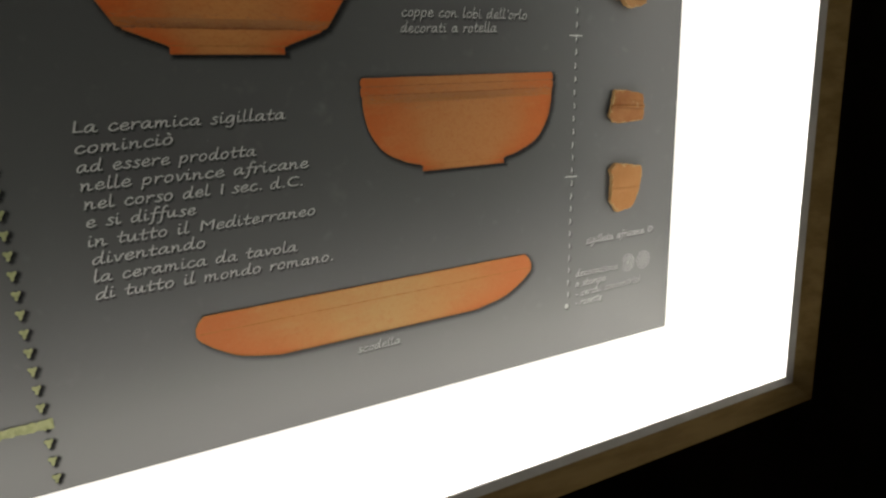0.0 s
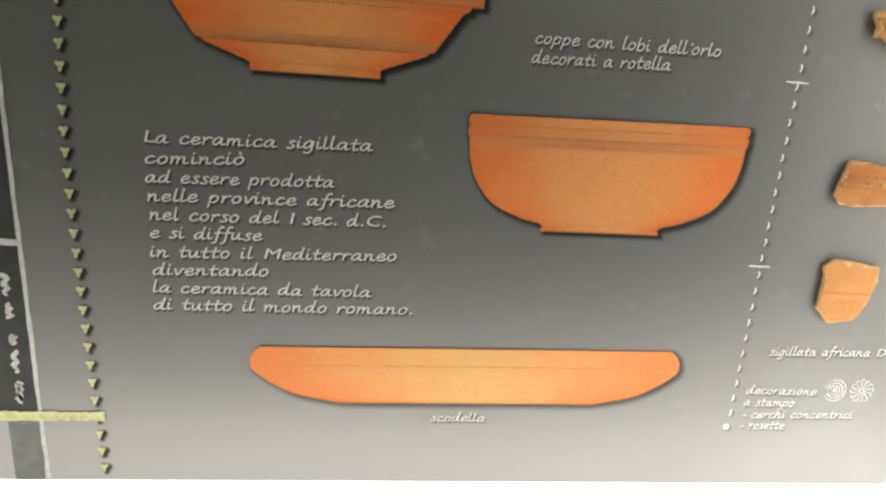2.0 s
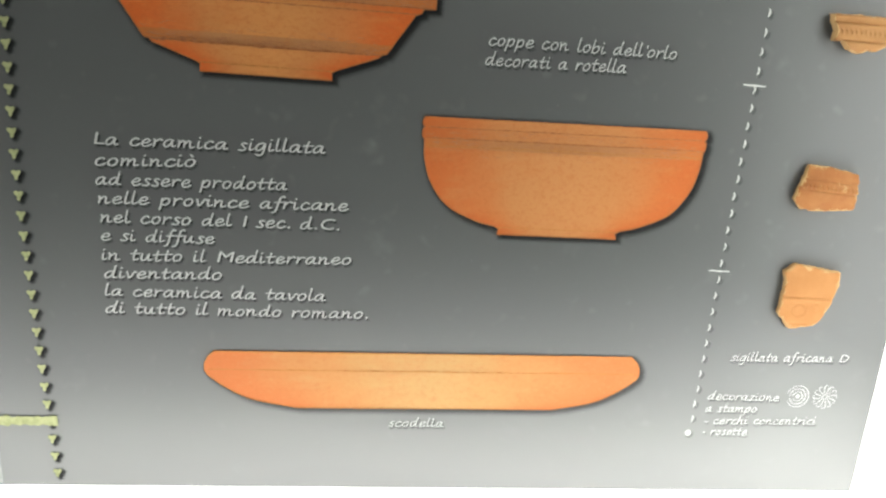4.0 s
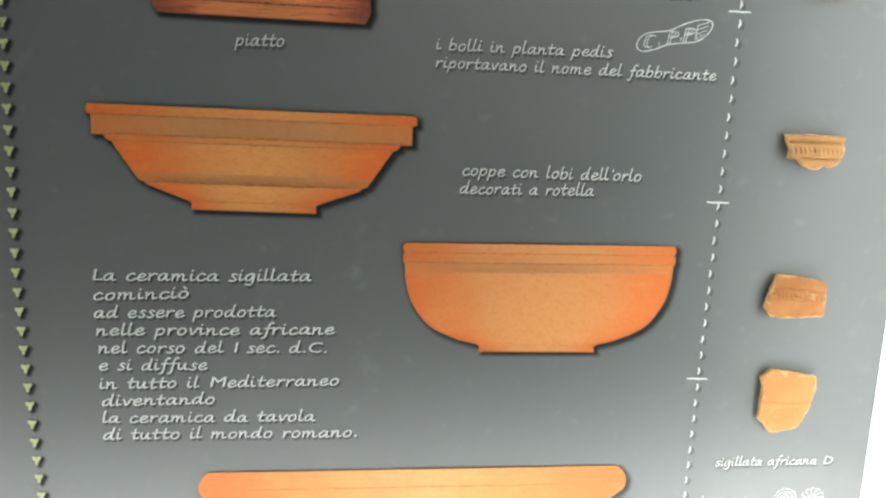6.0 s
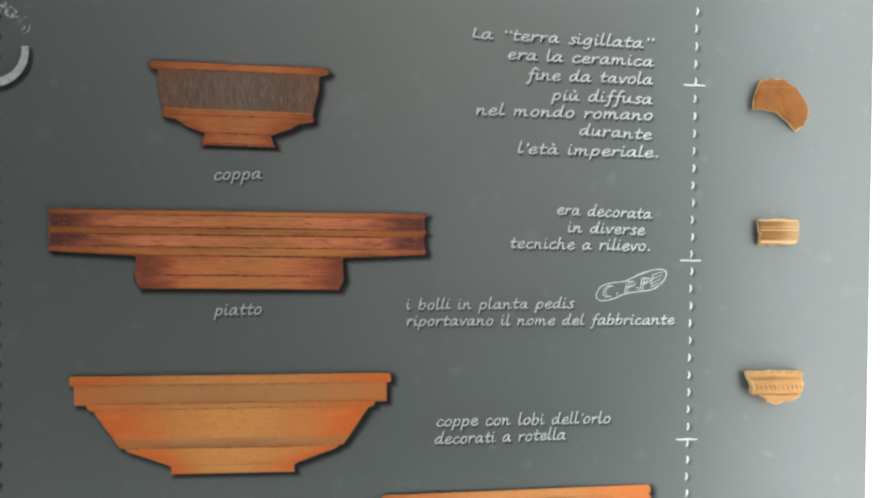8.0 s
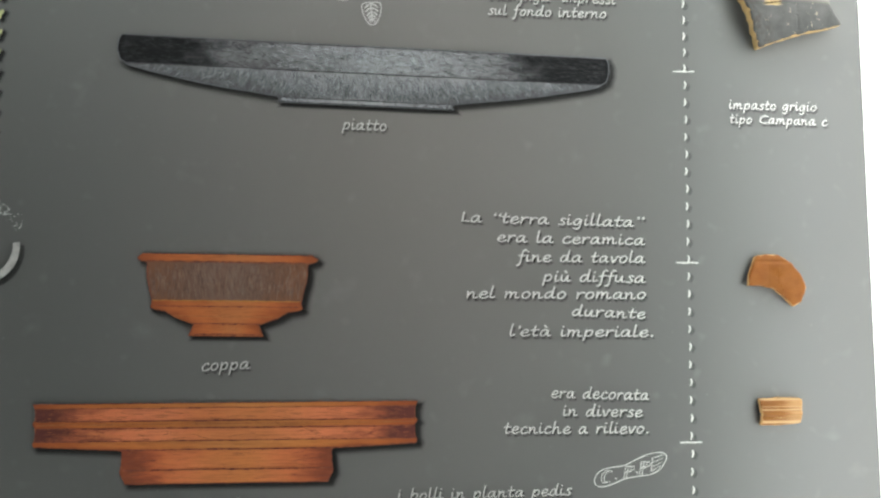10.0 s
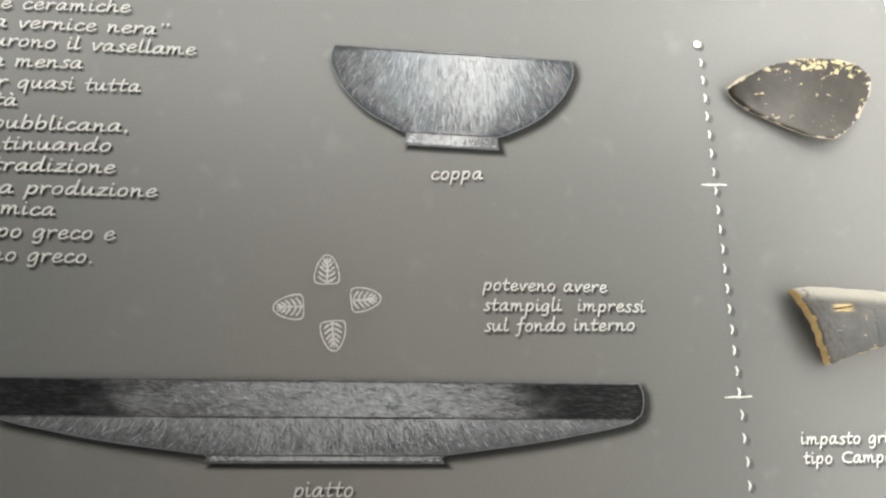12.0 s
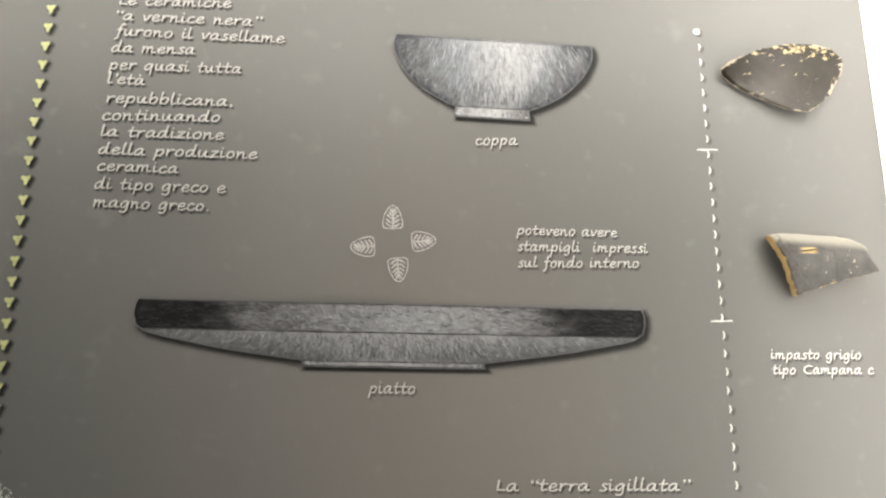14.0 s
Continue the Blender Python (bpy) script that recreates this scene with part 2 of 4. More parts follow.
OPAL_BACK = opal("luminous_opal_back", GLOW * 0.3)
BAND_GREY = ink("worn_band_ink", (0.10, 0.105, 0.104), (0.13, 0.134, 0.132), 90.0)
BOUNCE_PAINT = plain("pale_bounce_paint", (0.62, 0.6, 0.56), (0.56, 0.54, 0.5), 12.0, 0.9, 0.1)
OCHRE = plain("ochre_wood", (0.36, 0.24, 0.09), (0.24, 0.15, 0.05), 90.0, 0.55, 0.2, (0.2, 1, 1))
LIP = plain("white_lip", (0.62, 0.6, 0.55), (0.54, 0.52, 0.47), 60.0, 0.5)
DARK_WALL = plain("dark_brown_wall", (0.035, 0.022, 0.012), (0.022, 0.014, 0.008), 14.0, 0.85, 0.15)
FLOOR = plain("dark_floor", (0.06, 0.05, 0.042), (0.04, 0.034, 0.03), 9.0, 0.6, 0.1)


# ---------- mesh helpers ----------
def mesh_of(name, verts, faces, mats, index=None, smooth=False):
    me = bpy.data.meshes.new(name)
    me.from_pydata([tuple(v) for v in verts], [], faces)
    for m in mats:
        me.materials.append(m)
    if index:
        for p, i in zip(me.polygons, index):
            p.material_index = i
    if smooth:
        for p in me.polygons:
            p.use_smooth = True
    me.update()
    return me


def part(name, me, parent=None, label="", at=None):
    ob = new(name, me)
    if parent:
        ob.parent = parent
    if at is not None:
        ob.matrix_basis = at
    if label:
        tagged(ob, label)
    return ob


def boxes(name, spans, mat, bevel=0.0):
    """One mesh of one or more boxes, each (x0, x1, y0, y1, z0, z1)."""
    bm = bmesh.new()
    for x0, x1, y0, y1, z0, z1 in spans:
        made = bmesh.ops.create_cube(bm, size=1.0)["verts"]
        for v in made:
            v.co = Vector(((x0 + x1) / 2 + v.co.x * (x1 - x0), (y0 + y1) / 2 + v.co.y * (y1 - y0), (z0 + z1) / 2 + v.co.z * (z1 - z0)))
    if bevel:
        bmesh.ops.bevel(bm, geom=bm.edges[:], offset=bevel, segments=2, affect="EDGES")
    me = bpy.data.meshes.new(name)
    bm.to_mesh(me)
    bm.free()
    me.materials.append(mat)
    return me


def smooth_line(points, steps=6, closed=False):
    """Catmull-Rom line through the points."""
    pts = [Vector(p) for p in points]
    n, out = len(pts), []
    for i in range(n if closed else n - 1):
        pick = (lambda k: pts[k % n]) if closed else (lambda k: pts[min(max(k, 0), n - 1)])
        a, b, c, d = pick(i - 1), pick(i), pick(i + 1), pick(i + 2)
        for s in range(steps):
            t = s / steps
            out.append(0.5 * (2 * b + (c - a) * t + (2 * a - 5 * b + 4 * c - d) * t * t + (3 * b - a - 3 * c + d) * t ** 3))
    if not closed:
        out.append(pts[-1])
    return out


class Print:
    """Collects flat strokes and shapes in the panel's plane; y is the layer."""

    def __init__(self, layer):
        self.y, self.verts, self.faces = layer, [], []

    def stroke(self, pts, width, closed=False, rough=0.0, taper=0.0):
        pts = [Vector(p) for p in pts]
        n, base = len(pts), len(self.verts)
        for i, p in enumerate(pts):
            a = pts[i - 1] if (closed or i) else p
            b = pts[(i + 1) % n] if (closed or i < n - 1) else p
            d = (b - a).normalized() if (b - a).length else Vector((1, 0))
            side = Vector((-d.y, d.x))
            w = width / 2 * (1 + rough * (noise.noise((p.x * 900, p.y * 900, width * 1e3))))
            if taper:
                w *= 1 - taper * abs(2 * i / max(n - 1, 1) - 1)
            for s in (1, -1):
                q = p + side * w * s
                self.verts.append((q.x, self.y, q.y))
        for i in range(n if closed else n - 1):
            j = (i + 1) % n
            self.faces.append((base + 2 * i, base + 2 * i + 1, base + 2 * j + 1, base + 2 * j))

    def shape(self, pts):
        base = len(self.verts)
        self.verts += [(p[0], self.y, p[1]) for p in pts]
        self.faces.append(tuple(range(base, base + len(pts))))

    def disc(self, x, z, r, n=20):
        self.shape([(x + r * math.cos(2 * math.pi * i / n), z + r * math.sin(2 * math.pi * i / n)) for i in range(n)])

    def mesh(self, name, mat):
        return mesh_of(name, self.verts, self.faces, [mat])


def inked(me, values):
    attr = me.attributes.new("ink_amount", "FLOAT", "POINT")
    attr.data.foreach_set("value", values)
    return me


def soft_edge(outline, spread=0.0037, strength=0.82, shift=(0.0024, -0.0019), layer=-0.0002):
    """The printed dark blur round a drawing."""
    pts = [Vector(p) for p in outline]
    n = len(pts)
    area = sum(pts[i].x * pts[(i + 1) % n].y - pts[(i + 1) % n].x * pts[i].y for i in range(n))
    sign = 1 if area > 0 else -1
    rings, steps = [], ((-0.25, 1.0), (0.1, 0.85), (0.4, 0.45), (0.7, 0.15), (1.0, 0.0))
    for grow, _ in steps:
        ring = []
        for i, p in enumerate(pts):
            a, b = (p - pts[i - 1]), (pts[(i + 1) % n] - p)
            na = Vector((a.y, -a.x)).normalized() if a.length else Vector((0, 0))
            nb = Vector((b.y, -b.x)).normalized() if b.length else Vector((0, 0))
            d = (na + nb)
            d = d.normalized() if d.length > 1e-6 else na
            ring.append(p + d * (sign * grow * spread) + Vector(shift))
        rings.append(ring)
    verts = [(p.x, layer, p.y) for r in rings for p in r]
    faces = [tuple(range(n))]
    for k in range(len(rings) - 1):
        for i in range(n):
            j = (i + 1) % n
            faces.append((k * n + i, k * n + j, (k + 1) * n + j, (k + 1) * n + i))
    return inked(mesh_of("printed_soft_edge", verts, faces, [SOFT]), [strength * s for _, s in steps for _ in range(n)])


# ---------- the room ----------
def room():
    y, back = -DEPTH - 0.004, 0.2
    left, right, high = LEFT - 0.018, RIGHT + 0.010, TOP + 0.018
    low0, low1 = bottom_z(left) - 0.018, bottom_z(right) - 0.018
    # plates of the wall round the niche, each as its four corners in x and z
    plates = [[(-2.4, 0), (left, 0), (left, 2.7), (-2.4, 2.7)], [(right, 0), (1.8, 0), (1.8, 2.7), (right, 2.7)],
              [(left, 0), (right, 0), (right, low1), (left, low0)], [(left, high), (right, high), (right, 2.7), (left, 2.7)]]
    verts, faces = [], []
    for q in plates:
        b = len(verts)
        verts += [(x, y, z) for x, z in q] + [(x, back, z) for x, z in q]
        faces += [(b, b + 1, b + 2, b + 3), (b + 7, b + 6, b + 5, b + 4)]
        faces += [(b + k, b + 4 + k, b + 4 + (k + 1) % 4, b + (k + 1) % 4) for k in range(4)]
    b = len(verts)
    verts += [(left, 0.1, 0.8), (right, 0.1, 0.8), (right, 0.1, high + 0.1), (left, 0.1, high + 0.1)]
    faces.append((b, b + 1, b + 2, b + 3))
    wall = part("wall_north", mesh_of("wall_north", verts, faces, [DARK_WALL]))
    tagged(wall, "dark brown painted wall with a niche for the light box", "wall", kind="structure")
    # unseen walls and ceiling, kept pale to bounce the box's light onto the panel
    for name, span in (("wall_south", (-2.4, 1.8, -3.1, -3.0, 0, 2.7)), ("wall_west", (-2.5, -2.4, -3.1, 0.2, 0, 2.7)),
                       ("wall_east", (1.8, 1.9, -3.1, 0.2, 0, 2.7))):
        tagged(part(name, boxes(name, [span], BOUNCE_PAINT)), "unseen pale wall of the dim room, bounces light", "wall", kind="structure")
    tagged(part("floor", boxes("floor", [(-2.5, 1.9, -3.1, 0.2, -0.1, 0)], FLOOR)), "dark plain floor of the unlit room", "floor", kind="structure")
    tagged(part("ceiling", boxes("ceiling", [(-2.5, 1.9, -3.1, 0.2, 2.7, 2.8)], BOUNCE_PAINT)), "unseen pale ceiling of the dim room, bounces light", "ceiling", kind="structure")


def bottom_z(x):
    """The lower side slopes a little along its length."""
    return 1.0005 + 0.029 * x


def prism(name, ring, mat):
    """A board: one four-cornered section at each end."""
    verts = ring
    faces = [(0, 1, 2, 3), (7, 6, 5, 4), (0, 4, 5, 1), (1, 5, 6, 2), (2, 6, 7, 3), (3, 7, 4, 0)]
    me = mesh_of(name, verts, faces, [mat])
    bm = bmesh.new()
    bm.from_mesh(me)
    bmesh.ops.recalc_face_normals(bm, faces=bm.faces)
    bm.to_mesh(me)
    bm.free()
    return me


def light_box():
    """White luminous sides round the panel, each with a pale lip and an ochre wooden edge."""
    box = tagged(new("light_box"), "lit white light box frame with ochre wooden front edges", "light box")
    f, t = -DEPTH, 0.012
    b0, b1 = bottom_z(LEFT), bottom_z(RIGHT + 0.01)

    def board(name, label, mat, ends):
        part(name, prism(name, ends, mat), box, label)

    rt, rb, lean = RIGHT - 0.006, RIGHT + 0.006, 0.016
    # each side, split to even the light: opal strip by the panel, brighter front
    for name, label, mat, y0, y1, q0, q1 in (("opal_side", "white opal side strip", OPAL_BACK, 0.02, -0.085, 0.0, 0.6),
                                             ("bright_front", "brighter front of the glowing white side", OPAL, -0.085, f, 0.6, 1.0)):
        a, c = -lean * q0, -lean * q1
        board(name, label, mat, [
            (rb + a, y0, b1), (rb + c, y1, b1), (rb + t, y1, b1), (rb + t, y0, b1),
            (rt + a, y0, TOP), (rt + c, y1, TOP), (rt + t, y1, TOP), (rt + t, y0, TOP)])
        board(name, label, mat, [
            (LEFT, y0, b0), (LEFT, y1, b0), (LEFT - t, y1, b0), (LEFT - t, y0, b0),
            (LEFT, y0, TOP), (LEFT, y1, TOP), (LEFT - t, y1, TOP), (LEFT - t, y0, TOP)])
        board(name, label, mat, [
            (LEFT - t, y0, b0), (LEFT - t, y1, b0), (LEFT - t, y1, b0 - t), (LEFT - t, y0, b0 - t),
            (rb + t, y0, b1), (rb + t, y1, b1), (rb + t, y1, b1 - t), (rb + t, y0, b1 - t)])
        board(name, label, mat, [
            (LEFT - t, y0, TOP), (LEFT - t, y1, TOP), (LEFT - t, y1, TOP + t), (LEFT - t, y0, TOP + t),
            (rt + t, y0, TOP), (rt + t, y1, TOP), (rt + t, y1, TOP + t), (rt + t, y0, TOP + t)])
    rb, rt = rb - lean, rt - lean
    # bevelled lips: a pale one next to the light, an ochre one outside it
    for name, label, mat, i0, i1, y0, y1 in (("lip", "pale front lip", LIP, 0.0005, 0.005, f - 0.001, f - 0.004),
                                             ("edge_strip", "worn ochre wooden edge", OCHRE, 0.005, 0.019, f - 0.004, f - 0.013)):
        board(name, label, mat, [
            (rb + i0, y0, b1 - i0), (rb + i1, y1, b1 - i1), (rb + i1, f + 0.001, b1 - i1), (rb + i0, f + 0.001, b1 - i0),
            (rt + i0, y0, TOP + i0), (rt + i1, y1, TOP + i1), (rt + i1, f + 0.001, TOP + i1), (rt + i0, f + 0.001, TOP + i0)])
        board(name, label, mat, [
            (LEFT - i0, y0, b0 - i0), (LEFT - i1, y1, b0 - i1), (LEFT - i1, f + 0.001, b0 - i1), (LEFT - i0, f + 0.001, b0 - i0),
            (LEFT - i0, y0, TOP + i0), (LEFT - i1, y1, TOP + i1), (LEFT - i1, f + 0.001, TOP + i1), (LEFT - i0, f + 0.001, TOP + i0)])
        board(name, label, mat, [
            (LEFT - i0, y0, b0 - i0), (LEFT - i1, y1, b0 - i1), (LEFT - i1, f + 0.001, b0 - i1), (LEFT - i0, f + 0.001, b0 - i0),
            (rb + i0, y0, b1 - i0), (rb + i1, y1, b1 - i1), (rb + i1, f + 0.001, b1 - i1), (rb + i0, f + 0.001, b1 - i0)])
        board(name, label, mat, [
            (LEFT - i0, y0, TOP + i0), (LEFT - i1, y1, TOP + i1), (LEFT - i1, f + 0.001, TOP + i1), (LEFT - i0, f + 0.001, TOP + i0),
            (rt + i0, y0, TOP + i0), (rt + i1, y1, TOP + i1), (rt + i1, f + 0.001, TOP + i1), (rt + i0, f + 0.001, TOP + i0)])
    return box


room()
light_box()
panel = tagged(new("display_panel"), "slate grey printed museum panel with pottery drawings and white handwriting", "display panel")
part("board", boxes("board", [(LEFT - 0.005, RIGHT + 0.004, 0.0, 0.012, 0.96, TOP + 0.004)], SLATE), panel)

# layers of print on the panel's face
L_SOFT, L_INK, L_LINE = -0.0002, -0.0004, -0.0006


# ---------- writing ----------
GLYPHS = {}
PEN = {}


def letter(c, advance, *strokes):
    """A handwritten small letter as pen strokes: height 1 is that of an x, the line of writing lies at 0."""
    PEN[c] = (advance, strokes)


BOWL = [(0.84, 0.84), (0.56, 1.0), (0.18, 0.76), (0.05, 0.32), (0.25, 0.02), (0.58, 0.24), (0.86, 0.92)]
letter("a", 1.24, BOWL, [(0.86, 0.92), (0.82, 0.36), (0.92, 0.03), (1.2, 0.16)])
letter("b", 1.10, [(0.16, 1.78), (0.10, 0.9), (0.08, 0.05)], [(0.08, 0.42), (0.40, 0.94), (0.80, 0.84), (0.84, 0.40), (0.54, 0.02), (0.08, 0.10)])
letter("c", 1.00, [(0.80, 0.82), (0.55, 1.0), (0.2, 0.76), (0.08, 0.36), (0.3, 0.02), (0.65, 0.05), (0.96, 0.28)])
letter("d", 1.28, BOWL, [(0.92, 1.80), (0.86, 0.92), (0.84, 0.30), (0.96, 0.03), (1.22, 0.16)])
letter("e", 1.05, [(0.10, 0.44), (0.55, 0.52), (0.80, 0.74), (0.60, 1.0), (0.26, 0.84), (0.08, 0.40), (0.30, 0.03), (0.64, 0.05), (1.0, 0.30)])
letter("f", 0.86, [(0.86, 1.62), (0.68, 1.80), (0.46, 1.5), (0.38, 0.8), (0.32, -0.1), (0.18, -0.50), (-0.08, -0.54)], [(0.02, 0.88), (0.78, 0.95)])
letter("g", 1.14, BOWL, [(0.86, 0.92), (0.84, 0.2), (0.76, -0.36), (0.46, -0.62), (0.10, -0.48)])
letter("h", 1.22, [(0.18, 1.78), (0.12, 0.9), (0.08, 0.0)], [(0.08, 0.38), (0.42, 0.92), (0.70, 0.82), (0.72, 0.32), (0.84, 0.03), (1.14, 0.16)])
letter("i", 0.64, [(0.10, 0.98), (0.10, 0.4), (0.2, 0.03), (0.54, 0.22)], [(0.10, 1.40), (0.17, 1.50)])
letter("l", 0.64, [(0.14, 1.80), (0.10, 0.9), (0.10, 0.3), (0.22, 0.02), (0.56, 0.22)])
letter("m", 1.72, [(0.0, 0.96), (0.11, 0.84), (0.11, 0.02)], [(0.11, 0.42), (0.40, 0.94), (0.62, 0.8), (0.65, 0.05)],
       [(0.65, 0.42), (0.95, 0.94), (1.18, 0.8), (1.2, 0.3), (1.32, 0.03), (1.62, 0.18)])
letter("n", 1.22, [(-0.02, 0.98), (0.11, 0.82), (0.11, 0.02)], [(0.11, 0.36), (0.46, 0.93), (0.70, 0.78), (0.71, 0.3), (0.83, 0.03), (1.14, 0.18)])
letter("o", 1.08, [(0.52, 1.0), (0.18, 0.80), (0.07, 0.36), (0.30, 0.01), (0.68, 0.14), (0.86, 0.6), (0.66, 0.96), (0.46, 0.98)])
letter("p", 1.12, [(0.14, 0.98), (0.10, 0.1), (0.04, -0.66)], [(0.10, 0.46), (0.42, 0.95), (0.78, 0.86), (0.84, 0.44), (0.54, 0.04), (0.10, 0.14)])
letter("q", 1.18, BOWL, [(0.86, 0.92), (0.82, 0.1), (0.78, -0.66)])
letter("r", 0.92, [(0.03, 0.98), (0.13, 0.8), (0.11, 0.02)], [(0.11, 0.42), (0.34, 0.84), (0.62, 0.98), (0.84, 0.86)])
letter("s", 0.88, [(0.76, 0.88), (0.48, 1.0), (0.24, 0.82), (0.46, 0.53), (0.68, 0.24), (0.42, 0.0), (0.0, 0.08)])
letter("t", 0.90, [(0.36, 1.52), (0.28, 0.8), (0.28, 0.25), (0.42, 0.02), (0.76, 0.2)], [(-0.06, 0.90), (0.84, 0.98)])
letter("u", 1.22, [(0.08, 0.98), (0.08, 0.4), (0.25, 0.03), (0.55, 0.24), (0.78, 0.95)], [(0.78, 0.95), (0.78, 0.35), (0.9, 0.03), (1.16, 0.18)])
letter("v", 1.00, [(0.04, 0.95), (0.2, 0.5), (0.36, 0.03), (0.62, 0.5), (0.78, 0.95), (1.0, 0.86)])
letter("z", 1.02, [(0.10, 0.90), (0.46, 0.93), (0.82, 0.96), (0.42, 0.46), (0.02, 0.02), (0.46, 0.07), (0.94, 0.10)])
GRAVE = [(0.34, 1.62), (0.60, 1.30)]
letter("à", PEN["a"][0], *PEN["a"][1], GRAVE)
letter("ò", PEN["o"][0], *PEN["o"][1], GRAVE)
letter("ù", PEN["u"][0], *PEN["u"][1], GRAVE)


def typed(text, shear, bold=0.0):
    """The built-in font's outline of a text at size 1, as points and faces."""
    cu = bpy.data.curves.new("writing", "FONT")
    cu.body, cu.size, cu.shear, cu.offset, cu.resolution_u = text, 1.0, shear, bold, 3
    tmp = bpy.data.objects.new("writing", cu)
    scene.collection.objects.link(tmp)
    bpy.context.view_layer.update()
    me = bpy.data.meshes.new_from_object(tmp.evaluated_get(bpy.context.evaluated_depsgraph_get()))
    bpy.data.objects.remove(tmp)
    co = np.empty(len(me.vertices) * 3)
    me.vertices.foreach_get("co", co)
    faces = [tuple(p.vertices) for p in me.polygons]
    bpy.data.meshes.remove(me)
    return co.reshape(-1, 3)[:, :2], faces


def reach(text):
    return float(typed(text, 0.0)[0][:, 0].max())


X_HEIGHT = float(typed("x", 0.0)[0][:, 1].max())


def pen_strokes(strokes, slant, thick):
    """Ribbons of a round pen along the strokes of one letter, each a hair above the one before."""
    co, faces = [], []
    for level, stroke in enumerate(strokes):
        line = smooth_line(stroke, 4 if len(stroke) > 2 else 3)
        line = [line[0] + (line[0] - line[1]).normalized() * thick * 0.32] + line + [line[-1] + (line[-1] - line[-2]).normalized() * thick * 0.32]
        n, base = len(line), len(co)
        for i, p in enumerate(line):
            d = (line[min(i + 1, n - 1)] - line[max(i - 1, 0)]).normalized()
            w = thick * (0.28 if i in (0, n - 1) else 0.46 if i in (1, n - 2) else 0.5)
            for s in (1, -1):
                q = p + Vector((-d.y, d.x)) * w * s
                co.append((q.x + slant * q.y, q.y, -0.00002 * level))
        faces += [(base + 2 * i, base + 2 * i + 1, base + 2 * i + 3, base + 2 * i + 2) for i in range(n - 1)]
    co = np.array(co)
    co[:, 0] *= 0.92
    co[:, :2] *= X_HEIGHT
    return co, faces


def glyph(c, slant, bold):
    """Points, faces and advance of one letter: small ones by the pen, capitals and signs from the built-in font."""
    if (c, slant, bold) not in GLYPHS:
        if c == " ":
            GLYPHS[c, slant, bold] = (np.zeros((0, 3)), [], 0.86 * X_HEIGHT)
        elif c in PEN:
            advance, strokes = PEN[c]
            GLYPHS[c, slant, bold] = (*pen_strokes(strokes, slant, 0.185 + 3.0 * bold), advance * X_HEIGHT)
        else:
            co, faces = typed(c, slant, bold - 0.004)
            step = (reach("H" + c + "H") - reach("HH")) * 1.06
            GLYPHS[c, slant, bold] = (np.hstack([co, np.zeros((len(co), 1))]), faces, step)
    return GLYPHS[c, slant, bold]


def writing(text, x0, z0, x1, z1, size=0.0093, mat=None, shadow=True, slant=0.15, parent=None, bold=-0.005):
    """One handwritten line from (x0, z0) to (x1, z1) on the panel; each letter leans and sits a little differently."""
    pts, faces, pen, base = [], [], 0.0, 0
    for k, c in enumerate(text):
        co, fs, step = glyph(c, slant, bold)
        if len(co):
            seed = (k * 0.73 + x0 * 41, z0 * 57, size * 300)
            turn, grow, lift = 0.06 * noise.noise(seed), 1 + 0.06 * noise.noise((seed[1], seed[0], 3)), 0.03 * noise.noise((seed[0], 9, seed[1]))
            mid = np.array([(co[:, 0].max() + co[:, 0].min()) / 2, 0.0])
            q = (co[:, :2] - mid) * grow
            q = np.stack([q[:, 0] * math.cos(turn) - q[:, 1] * math.sin(turn), q[:, 0] * math.sin(turn) + q[:, 1] * math.cos(turn)], 1) + mid
            pts.append(np.hstack([q + np.array([pen, lift]), co[:, 2:] - 0.00006 * (k % 2)]))
            faces += [tuple(i + base for i in f) for f in fs]
            base += len(co)
        pen += step
    co = np.vstack(pts)
    lo, hi = co[:, 0].min(), co[:, 0].max()
    u = (co[:, 0] - lo) / (hi - lo)
    placed = np.stack([x0 + u * (x1 - x0), L_LINE + co[:, 2], z0 + u * (z1 - z0) + co[:, 1] * size], 1)
    me = bpy.data.meshes.new("writing")
    me.from_pydata([tuple(v) for v in placed], [], faces)
    me.materials.append(mat or WHITE_INK)
    me.update()
    ob = part("text_line", me, parent or panel, "pale handwritten words")
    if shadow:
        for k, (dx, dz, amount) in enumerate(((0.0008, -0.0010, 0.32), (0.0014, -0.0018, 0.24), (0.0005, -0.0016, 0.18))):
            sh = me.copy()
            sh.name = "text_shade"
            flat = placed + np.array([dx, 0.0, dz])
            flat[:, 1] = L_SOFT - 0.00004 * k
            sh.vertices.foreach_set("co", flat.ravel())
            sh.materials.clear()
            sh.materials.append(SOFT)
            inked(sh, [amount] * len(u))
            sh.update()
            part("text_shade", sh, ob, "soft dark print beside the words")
    return ob


AFRICAN_WORDS = [
    ("La ceramica sigillata", -0.1750, 1.2150, -0.0460, 1.2190),
    ("cominciò", -0.1750, 1.2030, -0.1190, 1.2060),
    ("ad essere prodotta", -0.1750, 1.1920, -0.0670, 1.1960),
    ("nelle province africane", -0.1740, 1.1810, -0.0310, 1.1860),
    ("nel corso del I sec. d.C.", -0.1730, 1.1700, -0.0360, 1.1740),
    ("e si diffuse", -0.1730, 1.1590, -0.1080, 1.1610),
    ("in tutto il Mediterraneo", -0.1730, 1.1470, -0.0280, 1.1530),
    ("diventando", -0.1720, 1.1360, -0.1040, 1.1390),
    ("la ceramica da tavola", -0.1720, 1.1250, -0.0420, 1.1290),
    ("di tutto il mondo romano.", -0.1720, 1.1140, -0.0160, 1.1190),
]
